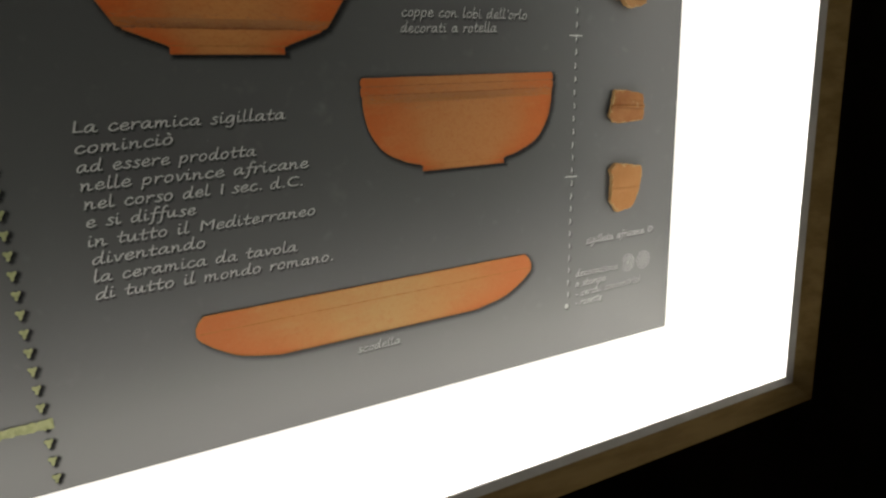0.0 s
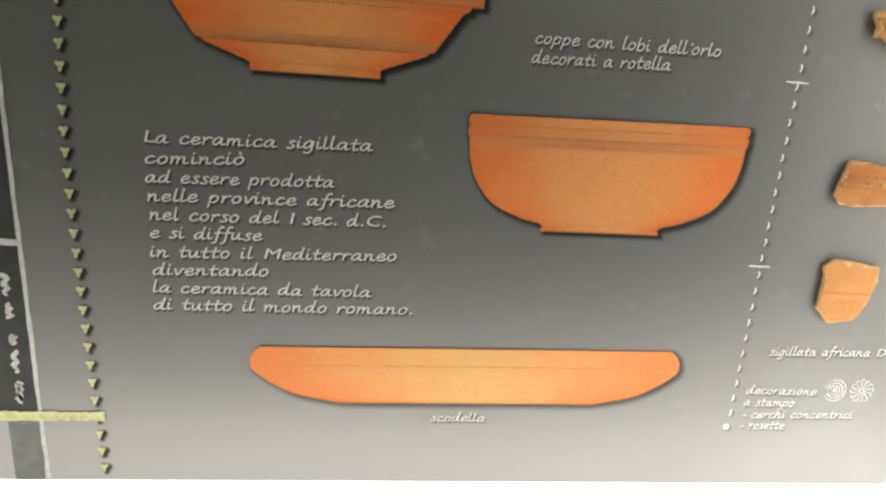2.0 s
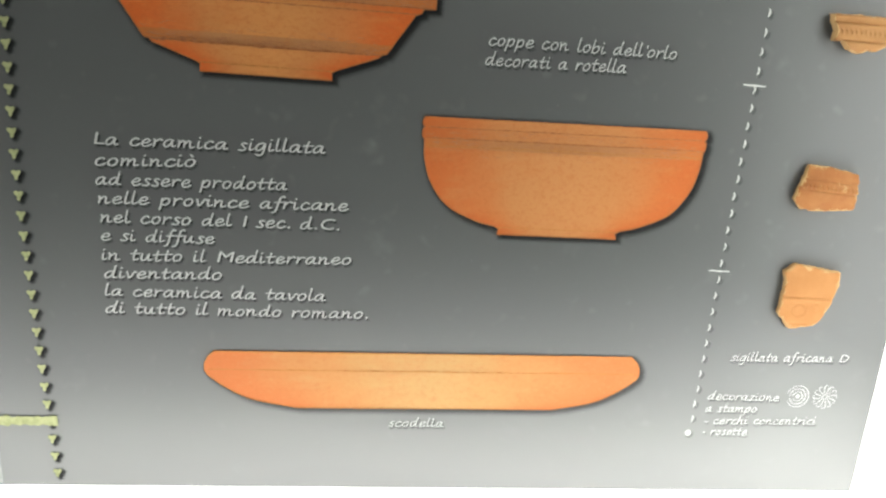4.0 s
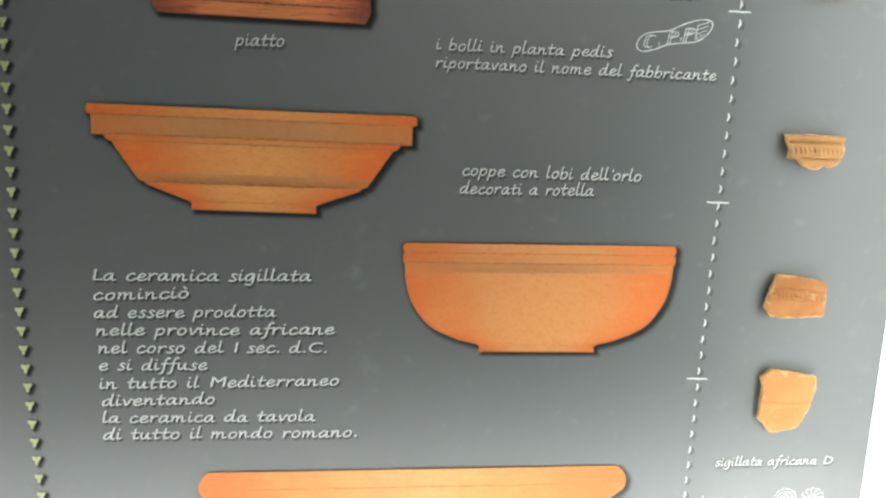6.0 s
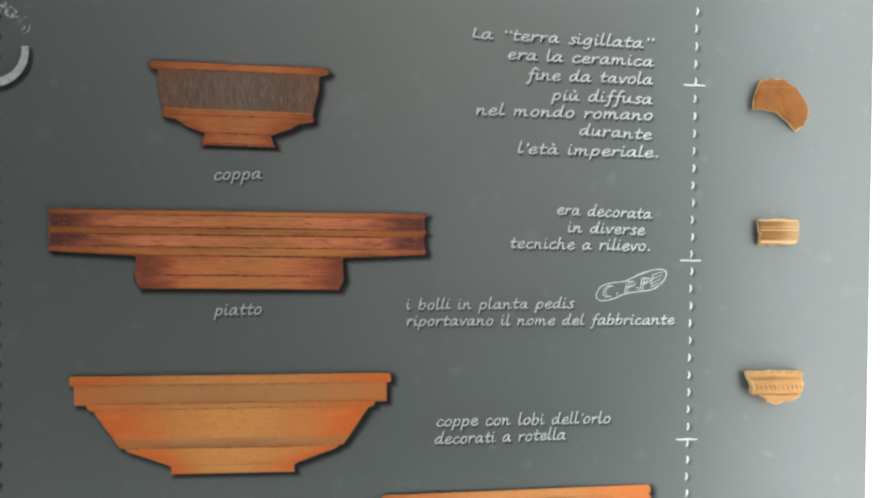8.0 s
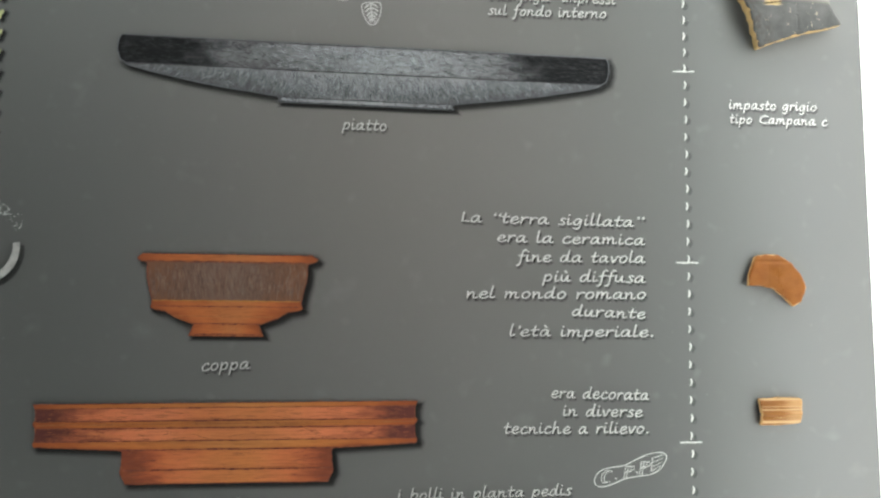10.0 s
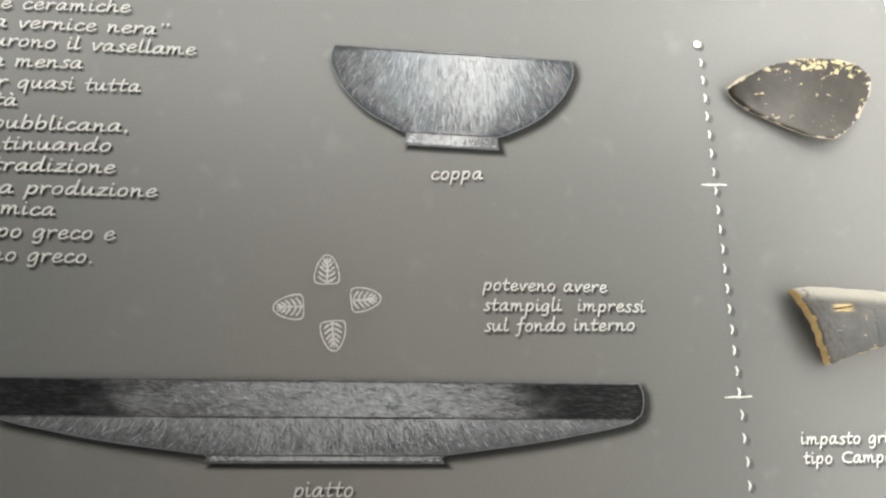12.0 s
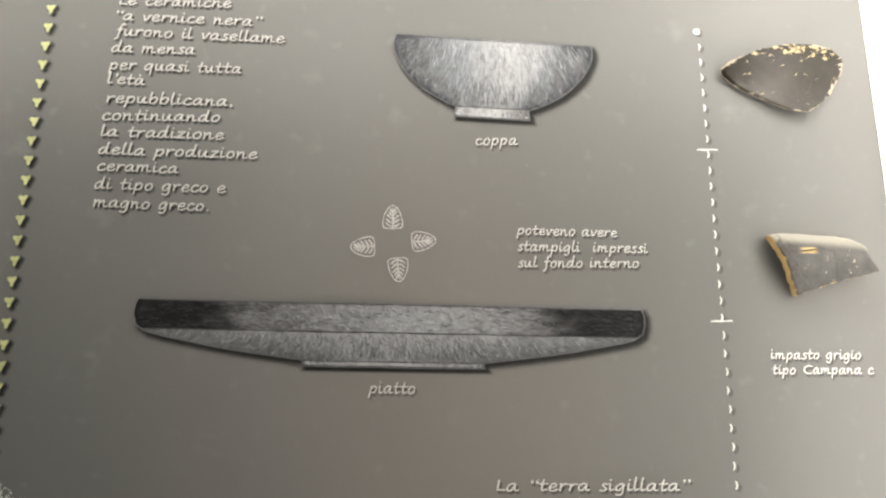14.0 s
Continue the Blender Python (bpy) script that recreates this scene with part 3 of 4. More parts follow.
CAPTIONS = [
    ("coppe con lobi dell'orlo", 0.0420, 1.2870, 0.1510, 1.2880),
    ("decorati a rotella", 0.0410, 1.2760, 0.1230, 1.2780),
    ("scodella", 0.0010, 1.0460, 0.0370, 1.0470),
    ("sigillata africana D", 0.2190, 1.1030, 0.2990, 1.1060),
    ("decorazione", 0.2090, 1.0750, 0.2580, 1.0760),
    ("a stampo", 0.2090, 1.0660, 0.2440, 1.0670),
    ("- cerchi concentrici", 0.2100, 1.0570, 0.2870, 1.0600),
    ("- rosette", 0.2100, 1.0490, 0.2410, 1.0500),
    ("coppa", -0.0920, 1.4360, -0.0640, 1.4370),
    ("piatto", -0.0920, 1.3550, -0.0640, 1.3560),
    ("i bolli in planta pedis", 0.0230, 1.3590, 0.1270, 1.3600),
    ("riportavano il nome del fabbricante", 0.0230, 1.3490, 0.1910, 1.3500),
]
TERRA_WORDS = [
    ("era decorata", 0.1150, 1.4180, 0.1750, 1.4159),
    ("in diverse", 0.1220, 1.4070, 0.1710, 1.4059),
    ("tecniche a rilievo.", 0.0860, 1.3970, 0.1740, 1.3959),
    ("La “terra sigillata”", 0.0610, 1.5240, 0.1740, 1.5209),
    ("era la ceramica", 0.0830, 1.5120, 0.1740, 1.5099),
    ("fine da tavola", 0.0940, 1.5000, 0.1740, 1.4989),
    ("più diffusa", 0.1100, 1.4880, 0.1740, 1.4869),
    ("nel mondo romano", 0.0640, 1.4780, 0.1740, 1.4769),
    ("durante", 0.1280, 1.4670, 0.1740, 1.4649),
    ("l'età imperiale.", 0.0900, 1.4550, 0.1780, 1.4539),
]
BLACK_CAPTIONS = [
    ("piatto", -0.0110, 1.5800, 0.0160, 1.5790),
    ("coppa", 0.0550, 1.7280, 0.0810, 1.7280),
    ("poteveno avere", 0.0780, 1.6720, 0.1400, 1.6700),
    ("stampigli  impressi", 0.0780, 1.6620, 0.1580, 1.6600),
    ("sul fondo interno", 0.0780, 1.6520, 0.1520, 1.6510),
    ("impasto grigio", 0.2290, 1.5950, 0.2850, 1.5940),
    ("tipo Campana c", 0.2290, 1.5860, 0.2920, 1.5850),
]
BLACK_WORDS = [
    ("Le ceramiche", -0.1620, 1.8170, -0.0940, 1.8160),
    ("“a vernice nera”", -0.1630, 1.8070, -0.0750, 1.8040),
    ("furono il vasellame", -0.1640, 1.7970, -0.0610, 1.7930),
    ("da mensa", -0.1650, 1.7860, -0.1150, 1.7850),
    ("per quasi tutta", -0.1660, 1.7750, -0.0870, 1.7730),
    ("l'età", -0.1660, 1.7660, -0.1440, 1.7650),
    ("repubblicana,", -0.1660, 1.7540, -0.0920, 1.7520),
    ("continuando", -0.1680, 1.7430, -0.0990, 1.7420),
    ("la tradizione", -0.1680, 1.7330, -0.0960, 1.7310),
    ("della produzione", -0.1690, 1.7220, -0.0760, 1.7190),
    ("ceramica", -0.1690, 1.7120, -0.1220, 1.7100),
    ("di tipo greco e", -0.1700, 1.7010, -0.0940, 1.6980),
    ("magno greco.", -0.1700, 1.6900, -0.1040, 1.6870),
]
SMALL = {"decorazione": 0.0078, "a stampo": 0.0078, "- cerchi concentrici": 0.0078, "- rosette": 0.0078, "sigillata africana D": 0.0080,
         "impasto grigio": 0.0078, "tipo Campana c": 0.0078, "poteveno avere": 0.0082, "stampigli  impressi": 0.0082,
         "sul fondo interno": 0.0082, "scodella": 0.0078, "i bolli in planta pedis": 0.0086, "riportavano il nome del fabbricante": 0.0086}
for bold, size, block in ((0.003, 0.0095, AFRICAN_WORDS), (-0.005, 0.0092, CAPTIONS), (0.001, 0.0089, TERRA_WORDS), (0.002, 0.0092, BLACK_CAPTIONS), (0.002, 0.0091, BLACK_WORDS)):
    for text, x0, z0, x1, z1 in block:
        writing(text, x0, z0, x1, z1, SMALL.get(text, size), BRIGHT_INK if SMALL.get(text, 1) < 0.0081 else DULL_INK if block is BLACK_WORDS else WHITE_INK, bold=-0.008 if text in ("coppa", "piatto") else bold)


# ---------- pottery drawings ----------
def hatching(pot, width, half, height, seed, v0, v1, count, length, lean, fan, wide, mat, chance):
    """Single pencil strokes between two depths of a drawing. lean: degrees from upright; fan: how far they spread towards the sides;
    chance(u, f): how likely a stroke is at u across (-1 to 1) and f down the band (0 to 1)."""
    rng, p = random.Random(seed), Print(L_INK - 0.00006)
    tried = 0
    while tried < count:
        tried += 1
        u, f = rng.uniform(-1, 1), rng.random()
        v = v0 + (v1 - v0) * f
        a = radians(lean + fan * u + rng.gauss(0, 9))
        d = length * rng.uniform(0.5, 1.3) / 2
        dx, dz = d * math.sin(a), d * math.cos(a)
        x, z = u * width(v) * half, -v * height
        ends = [(x - dx, z + dz), (x + dx, z - dz)]
        kept = all(v0 * height < -b < v1 * height and abs(a) < width(-b / height) * half - 0.0006 for a, b in ends)
        if rng.random() > chance(u, f) or not kept:
            continue
        bow = 0.06 * d * rng.uniform(-1, 1)
        p.y -= 0.00000003
        p.stroke([ends[0], (x + bow, z + bow), ends[1]], wide * rng.uniform(0.6, 1.3), taper=0.6)
    tagged(part("pencil_hatching", p.mesh("pencil_hatching", mat), pot, "fine single pencil strokes"), kind="stuff")


def drawing(label, x0, z0, x1, z1, height, profile, bands, lines, edge=None, hatch=(), shade=0.8):
    """A printed drawing of a pot, rim from (x0, z0) to (x1, z1).
    profile: (half width as a share of the rim's half, depth as a share of the height); bands: (from, to, material); lines: (depth, width, material);
    edge: the contour's pencil; hatch: rows for hatching()."""
    half, tilt = math.hypot(x1 - x0, z1 - z0) / 2, math.atan2(z1 - z0, x1 - x0)
    at = Matrix.Translation(((x0 + x1) / 2, 0, (z0 + z1) / 2)) @ Matrix.Rotation(-tilt, 4, "Y")
    right = [(h * half, -v * height) for h, v in profile]
    outline = right + [(-x, z) for x, z in reversed(right)]
    p = Print(L_LINE - 0.0001)
    p.stroke(outline, 0.0005, closed=True, rough=0.8)
    pot = part("pot_drawing", p.mesh("pot_drawing", edge or lines[0][2]), panel, label, at)

    def width(v):
        for (h0, v0), (h1, v1) in zip(profile, profile[1:]):
            if v0 <= v <= v1 and v1 > v0:
                return h0 + (h1 - h0) * (v - v0) / (v1 - v0)
        return profile[-1][0]

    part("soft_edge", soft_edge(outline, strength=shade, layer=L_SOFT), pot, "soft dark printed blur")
    for k, (v0, v1, mat) in enumerate(bands):
        rows = [(width(v0 + 1e-6), v0)] + [(h, v) for h, v in profile if v0 < v < v1] + [(width(v1 - 1e-6), v1)]
        verts, faces = [], []
        cols = 16
        for h, v in rows:
            verts += [(h * half * (2 * c / cols - 1), L_INK, -v * height) for c in range(cols + 1)]
        for i in range(len(rows) - 1):
            if rows[i + 1][1] > rows[i][1]:
                for c in range(cols):
                    a = i * (cols + 1) + c
                    faces.append((a, a + 1, a + cols + 2, a + cols + 1))
        band = mesh_of("drawn_band", verts, faces, [mat])
        attr = band.attributes.new("across", "FLOAT", "POINT")
        attr.data.foreach_set("value", [2 * c / cols - 1 for _ in rows for c in range(cols + 1)])
        part("drawn_band", band, pot)
    for v, w, mat in lines:
        p = Print(L_LINE)
        h = width(v) * half * 0.985
        n = 60
        pts = [(-h + 2 * h * i / n, -v * height + 0.00025 * noise.noise((i * 0.35, v * 9, x0 * 50))) for i in range(n + 1)]
        p.stroke(pts, w, rough=0.9, taper=0.3)
        part("pencil_line", p.mesh("pencil_line", mat), pot)
    for k, row in enumerate(hatch):
        hatching(pot, width, half, height, 17 * k + int(x0 * 1000), *row)
    return pot


ORANGE = ((0.55, 0.24, 0.085), (0.555, 0.152, 0.041), (0.44, 0.122, 0.036))


def orange(name, light=(0.56, 0.255, 0.094), amount=0.22):
    return pencil(name, ORANGE[0], ORANGE[1], ORANGE[2], (1.0, 1, 1.25), amount, light, 0.27)


def bowl_curve(points, steps=5):
    return [tuple(p) for p in smooth_line(points, steps)]


B_DISH, B_CUP, B_BOWL = pencil("orange_pencil_dish", (0.58, 0.295, 0.115), (0.60, 0.195, 0.07), (0.50, 0.165, 0.06), (1.0, 1, 1.25), 0.25, (0.56, 0.36, 0.155), 0.2), orange("orange_pencil_cup"), pencil("orange_pencil_bowl", (0.585, 0.245, 0.078), (0.63, 0.142, 0.032), (0.46, 0.122, 0.035), (0.8, 1, 1.4), 0.26, (0.66, 0.29, 0.09), 0.27)
B_BAND = pencil("brown_pencil_band", (0.50, 0.24, 0.095), (0.54, 0.18, 0.05), (0.37, 0.135, 0.05), (1.5, 1, 1.5), 0.35, (0.47, 0.22, 0.085), 0.2)
B_RED = pencil("red_pencil_plate", (0.74, 0.25, 0.115), (0.60, 0.172, 0.078), (0.07, 0.03, 0.036), (0.12, 1, 3), 0.42, (0.56, 0.21, 0.07), 0.28, 0.1, 0.85, None, 0.58)
B_SOLE = pencil("red_pencil_sole", (0.66, 0.215, 0.085), (0.52, 0.135, 0.055), (0.085, 0.033, 0.03), (0.15, 1, 3), 0.45, (0.57, 0.22, 0.07), 0.28, 0.1, 0.6, None, 0.58)
B_STRIP = pencil("ochre_red_strip", (0.60, 0.22, 0.065), (0.47, 0.135, 0.042), (0.12, 0.04, 0.03), (0.15, 1, 3), 0.4, (0.56, 0.24, 0.08), 0.25, 0.1, 0.36)
B_GREY = pencil("grey_brown_pencil", (0.19, 0.118, 0.090), (0.23, 0.115, 0.07), (0.085, 0.055, 0.045), (3.0, 1, 0.8), 0.4, (0.22, 0.15, 0.12), 0.3)
B_RUST = pencil("rust_pencil", (0.55, 0.175, 0.06), (0.44, 0.13, 0.045), (0.14, 0.045, 0.028), (0.25, 1, 3), 0.45, (0.52, 0.20, 0.075), 0.3, 0.1, 0.3)
G_BOWL = pencil("graphite_bowl", (0.255, 0.285, 0.315), (0.058, 0.066, 0.076), (0.034, 0.039, 0.047), (4.0, 1, 0.6), 0.4, (0.50, 0.515, 0.53), 0.4, 0.2, 0.6, 0.075)
G_FOOT = pencil("graphite_foot", (0.34, 0.35, 0.36), (0.14, 0.145, 0.15), (0.06, 0.063, 0.068), (4.0, 1, 0.6), 0.5, (0.5, 0.51, 0.52), 0.5)
G_RIM = pencil("graphite_rim", (0.19, 0.197, 0.205), (0.075, 0.078, 0.082), (0.014, 0.015, 0.016), (0.9, 1, 1.6), 0.45, (0.35, 0.36, 0.375), 0.4, 0.12, 1.0, None, 0.44)
G_BODY = pencil("graphite_body", (0.29, 0.302, 0.315), (0.15, 0.156, 0.163), (0.05, 0.053, 0.057), (2.4, 1, 0.8), 0.4, (0.40, 0.415, 0.43), 0.4, 0.05, 0.4, 0.09)
HATCH_DARK = ink("soft_black_graphite", (0.055, 0.058, 0.062), (0.10, 0.104, 0.108), 300.0)
HATCH_BLACK = ink("black_graphite", (0.014, 0.015, 0.016), (0.04, 0.042, 0.045), 300.0)
HATCH_MID = ink("grey_graphite", (0.115, 0.125, 0.136), (0.17, 0.185, 0.196), 300.0)
HATCH_LIGHT = ink("pale_graphite", (0.33, 0.36, 0.385), (0.45, 0.485, 0.515), 300.0)
HATCH_SIENNA = ink("sienna_hatching", (0.43, 0.19, 0.08), (0.49, 0.225, 0.095), 300.0)
HATCH_UMBER = ink("umber_hatching", (0.34, 0.135, 0.06), (0.44, 0.175, 0.07), 300.0)
HATCH_BROWN = ink("dark_brown_hatching", (0.12, 0.075, 0.06), (0.17, 0.10, 0.075), 300.0)
HATCH_MAUVE = ink("pale_mauve_hatching", (0.25, 0.185, 0.155), (0.30, 0.19, 0.13), 300.0)

drawing("orange pencil drawing of a shallow dish", -0.1085, 1.0925, 0.1535, 1.1020, 0.0378,
        [(1.0, 0), (1.03, 0.1), (1.047, 0.22), (1.047, 0.34)] + bowl_curve([(1.035, 0.42), (0.96, 0.62), (0.83, 0.85), (0.62, 1.0)]),
        [(0, 0.32, B_DISH), (0.32, 1.0, B_DISH)], [(0.32, 0.0007, OCHRE_LINE)], shade=0.5)
drawing("orange pencil drawing of a deep rounded bowl", 0.0085, 1.2445, 0.1775, 1.2485, 0.0683,
        [(0.985, 0), (1.0, 0.03), (1.0, 0.065), (0.983, 0.085), (0.997, 0.105), (1.0, 0.14), (0.997, 0.17), (0.985, 0.19)]
        + bowl_curve([(0.985, 0.2), (0.975, 0.36), (0.925, 0.56), (0.80, 0.76), (0.60, 0.88), (0.455, 0.925)]) + [(0.455, 0.926), (0.425, 0.95), (0.435, 1.0)],
        [(0, 0.085, B_CUP), (0.085, 0.18, B_CUP), (0.18, 0.26, B_BAND), (0.26, 1.0, B_CUP)],
        [(0.085, 0.0007, LINE_INK), (0.175, 0.0008, LINE_INK), (0.24, 0.0005, OCHRE_LINE), (0.935, 0.0005, OCHRE_LINE)], None,
        [(0.17, 0.34, 800, 0.0060, 88, 0, 0.00026, HATCH_SIENNA, lambda u, f: 0.85 * (1 - f) ** 1.6),
         (0.085, 0.18, 400, 0.0050, 88, 0, 0.00024, HATCH_SIENNA, lambda u, f: 0.3)])
drawing("orange pencil drawing of a wide stepped bowl", -0.1755, 1.3185, 0.0135, 1.3200, 0.0592,
        [(0.99, 0), (1.0, 0.03), (1.0, 0.085), (0.972, 0.1), (0.972, 0.285), (0.90, 0.29), (0.89, 0.33), (0.855, 0.35), (0.84, 0.39), (0.70, 0.72), (0.665, 0.735), (0.655, 0.76),
         (0.40, 0.91), (0.382, 0.93), (0.385, 1.0)],
        [(0, 0.095, B_BOWL), (0.095, 0.28, B_BAND), (0.28, 0.64, B_BOWL), (0.64, 0.735, B_BAND), (0.735, 1.0, B_BOWL)],
        [(0.095, 0.0008, LINE_INK), (0.28, 0.0008, LINE_INK), (0.34, 0.0006, LINE_INK), (0.735, 0.0010, LINE_INK), (0.915, 0.0006, OCHRE_LINE)], None,
        [(0.56, 0.74, 650, 0.0060, 88, 0, 0.00026, HATCH_SIENNA, lambda u, f: 0.05 + 0.9 * f * f),
         (0.10, 0.28, 400, 0.0050, 86, 0, 0.00024, HATCH_SIENNA, lambda u, f: 0.35 + 0.3 * f),
         (0.68, 0.75, 260, 0.0060, 90, 0, 0.00026, HATCH_UMBER, lambda u, f: 0.5)])
drawing("reddish pencil drawing of a flat plate with dark ends", -0.1875, 1.4175, 0.0345, 1.4170, 0.0462,
        [(1.0, 0), (0.985, 0.09), (0.985, 0.2), (1.0, 0.245), (0.985, 0.29), (0.985, 0.42), (0.998, 0.5), (0.99, 0.53), (0.56, 0.58), (0.543, 0.6), (0.545, 0.76), (0.553, 0.86), (0.53, 0.97), (0.525, 1.0)],
        [(0, 0.055, B_STRIP), (0.055, 0.22, B_RED), (0.22, 0.30, B_STRIP), (0.30, 0.47, B_RED), (0.47, 0.57, B_STRIP), (0.57, 0.82, B_SOLE), (0.82, 1.0, B_SOLE)],
        [(0.06, 0.0006, PLUM_INK), (0.22, 0.0009, PLUM_INK), (0.26, 0.0006, LINE_INK), (0.31, 0.0009, PLUM_INK), (0.47, 0.0007, PLUM_INK), (0.58, 0.0009, PLUM_INK), (0.83, 0.0009, PLUM_INK)], None,
        [(0.06, 0.22, 700, 0.0075, 90, 0, 0.00028, PLUM_INK, lambda u, f: 0.02 + 0.6 * abs(u) ** 4 + 0.1 * f),
         (0.31, 0.47, 700, 0.0075, 90, 0, 0.00028, PLUM_INK, lambda u, f: 0.02 + 0.6 * abs(u) ** 4 + 0.1 * f),
         (0.60, 0.99, 800, 0.0070, 90, 0, 0.00028, PLUM_INK, lambda u, f: 0.03 + 0.5 * abs(u) ** 4)])
drawing("brown and rust pencil drawing of a footed cup", -0.1300, 1.5050, -0.0248, 1.5032, 0.0480,
        [(0.94, 0), (1.0, 0.05), (0.985, 0.075), (0.93, 0.095), (0.89, 0.11), (0.885, 0.3), (0.835, 0.52), (0.825, 0.6), (0.84, 0.66), (0.80, 0.68), (0.68, 0.7), (0.56, 0.78), (0.40, 0.845), (0.36, 0.86), (0.39, 0.95), (0.415, 1.0)],
        [(0, 0.09, B_RUST), (0.09, 0.57, B_GREY), (0.57, 0.68, B_RUST), (0.68, 0.85, B_RUST), (0.85, 1.0, B_RUST)],
        [(0.09, 0.0009, PLUM_INK), (0.57, 0.0007, OCHRE_LINE), (0.64, 0.0006, PLUM_INK), (0.76, 0.0005, LINE_INK), (0.85, 0.0008, PLUM_INK), (0.98, 0.0008, PLUM_INK)], None,
        [(0.10, 0.56, 900, 0.0062, 0, -6, 0.00028, HATCH_BROWN, lambda u, f: 0.25 + 0.5 * f),
         (0.10, 0.56, 800, 0.0056, 0, -6, 0.00026, HATCH_MAUVE, lambda u, f: 0.6 - 0.3 * f)])
drawing("graphite pencil drawing of a wide flat plate", -0.1435, 1.6360, 0.1535, 1.6255, 0.0368,
        [(0.985, 0), (0.998, 0.1), (1.0, 0.25), (0.99, 0.4), (0.955, 0.5)] + bowl_curve([(0.9, 0.56), (0.66, 0.74), (0.36, 0.905)]) + [(0.36, 0.91), (0.35, 0.94), (0.36, 1.0)],
        [(0, 0.46, G_RIM), (0.46, 0.915, G_BODY), (0.915, 1.0, G_FOOT)],
        [(0.46, 0.0009, GRAPHITE_LINE), (0.015, 0.0006, GRAPHITE_LINE), (0.915, 0.0007, GRAPHITE_LINE), (0.985, 0.0007, GRAPHITE_LINE)], HATCH_MID,
        [(0.01, 0.45, 2600, 0.0044, 82, 0, 0.00028, HATCH_BLACK, lambda u, f: 0.06 + 0.94 * abs(u) ** 2),
         (0.01, 0.45, 2200, 0.0040, 82, 6, 0.00022, HATCH_LIGHT, lambda u, f: 1.2 * math.exp(-((u - 0.08) / 0.4) ** 2) - 0.2),
         (0.01, 0.45, 2000, 0.0036, 12, 10, 0.00022, HATCH_MID, lambda u, f: 0.85 - 1.3 * abs(u)),
         (0.01, 0.45, 1300, 0.0034, 40, 0, 0.00024, HATCH_LIGHT, lambda u, f: 0.6 * math.exp(-(u / 0.4) ** 2) - 0.1),
         (0.47, 0.91, 2600, 0.0042, 0, 55, 0.00022, HATCH_LIGHT, lambda u, f: (0.8 - 0.6 * f) * (1 - 0.75 * abs(u))),
         (0.47, 0.91, 2600, 0.0046, 0, 50, 0.0003, HATCH_DARK, lambda u, f: 0.10 + 0.75 * f * (0.5 + 0.5 * math.sin(u * 23 + 2 * math.sin(u * 9))) + 0.2 * f),
         (0.47, 0.91, 2400, 0.0034, 40, 30, 0.00024, HATCH_MID, lambda u, f: 0.8),
         (0.47, 0.91, 1800, 0.0026, 60, 30, 0.00024, HATCH_DARK, lambda u, f: 0.25 + 0.5 * abs(u)),
         (0.92, 0.98, 200, 0.0016, 90, 0, 0.0004, HATCH_LIGHT, lambda u, f: 1.0)])
drawing("graphite pencil drawing of a round footed bowl", 0.0062, 1.8000, 0.1308, 1.7930, 0.0518,
        [(0.975, 0), (1.0, 0.06), (1.005, 0.14)] + bowl_curve([(0.995, 0.2), (0.90, 0.43), (0.70, 0.67), (0.42, 0.855)]) + [(0.40, 0.86), (0.365, 0.88), (0.385, 1.0)],
        [(0, 0.87, G_BOWL), (0.87, 1.0, G_FOOT)],
        [(0.015, 0.0006, GRAPHITE_LINE), (0.87, 0.0008, GRAPHITE_LINE), (0.99, 0.0006, GRAPHITE_LINE)], HATCH_MID,
        [(0.02, 0.86, 3200, 0.0056, 0, 26, 0.00022, HATCH_LIGHT, lambda u, f: math.exp(-((u - 0.15) / 0.48) ** 2) * (1 - 0.7 * f)),
         (0.02, 0.86, 3000, 0.0058, 0, 32, 0.00026, HATCH_MID, lambda u, f: 0.15 + 0.7 * abs(u - 0.1)),
         (0.02, 0.86, 3800, 0.0056, 0, 40, 0.00028, HATCH_DARK, lambda u, f: min(1.0, 0.04 + 0.9 * max(0.0, abs(u) - 0.5) * (1.8 if u < 0 else 0.9) + 0.9 * max(0.0, f - 0.6))),
         (0.02, 0.86, 800, 0.0040, 40, 20, 0.00024, HATCH_MID, lambda u, f: 0.5),
         (0.88, 0.98, 120, 0.0030, 80, 0, 0.0005, HATCH_LIGHT, lambda u, f: 1.0 if u < 0.25 else 0.1),
         (0.88, 0.98, 160, 0.0024, 5, 0, 0.0005, HATCH_DARK, lambda u, f: 0.9 if u > 0.25 else 0.05)])


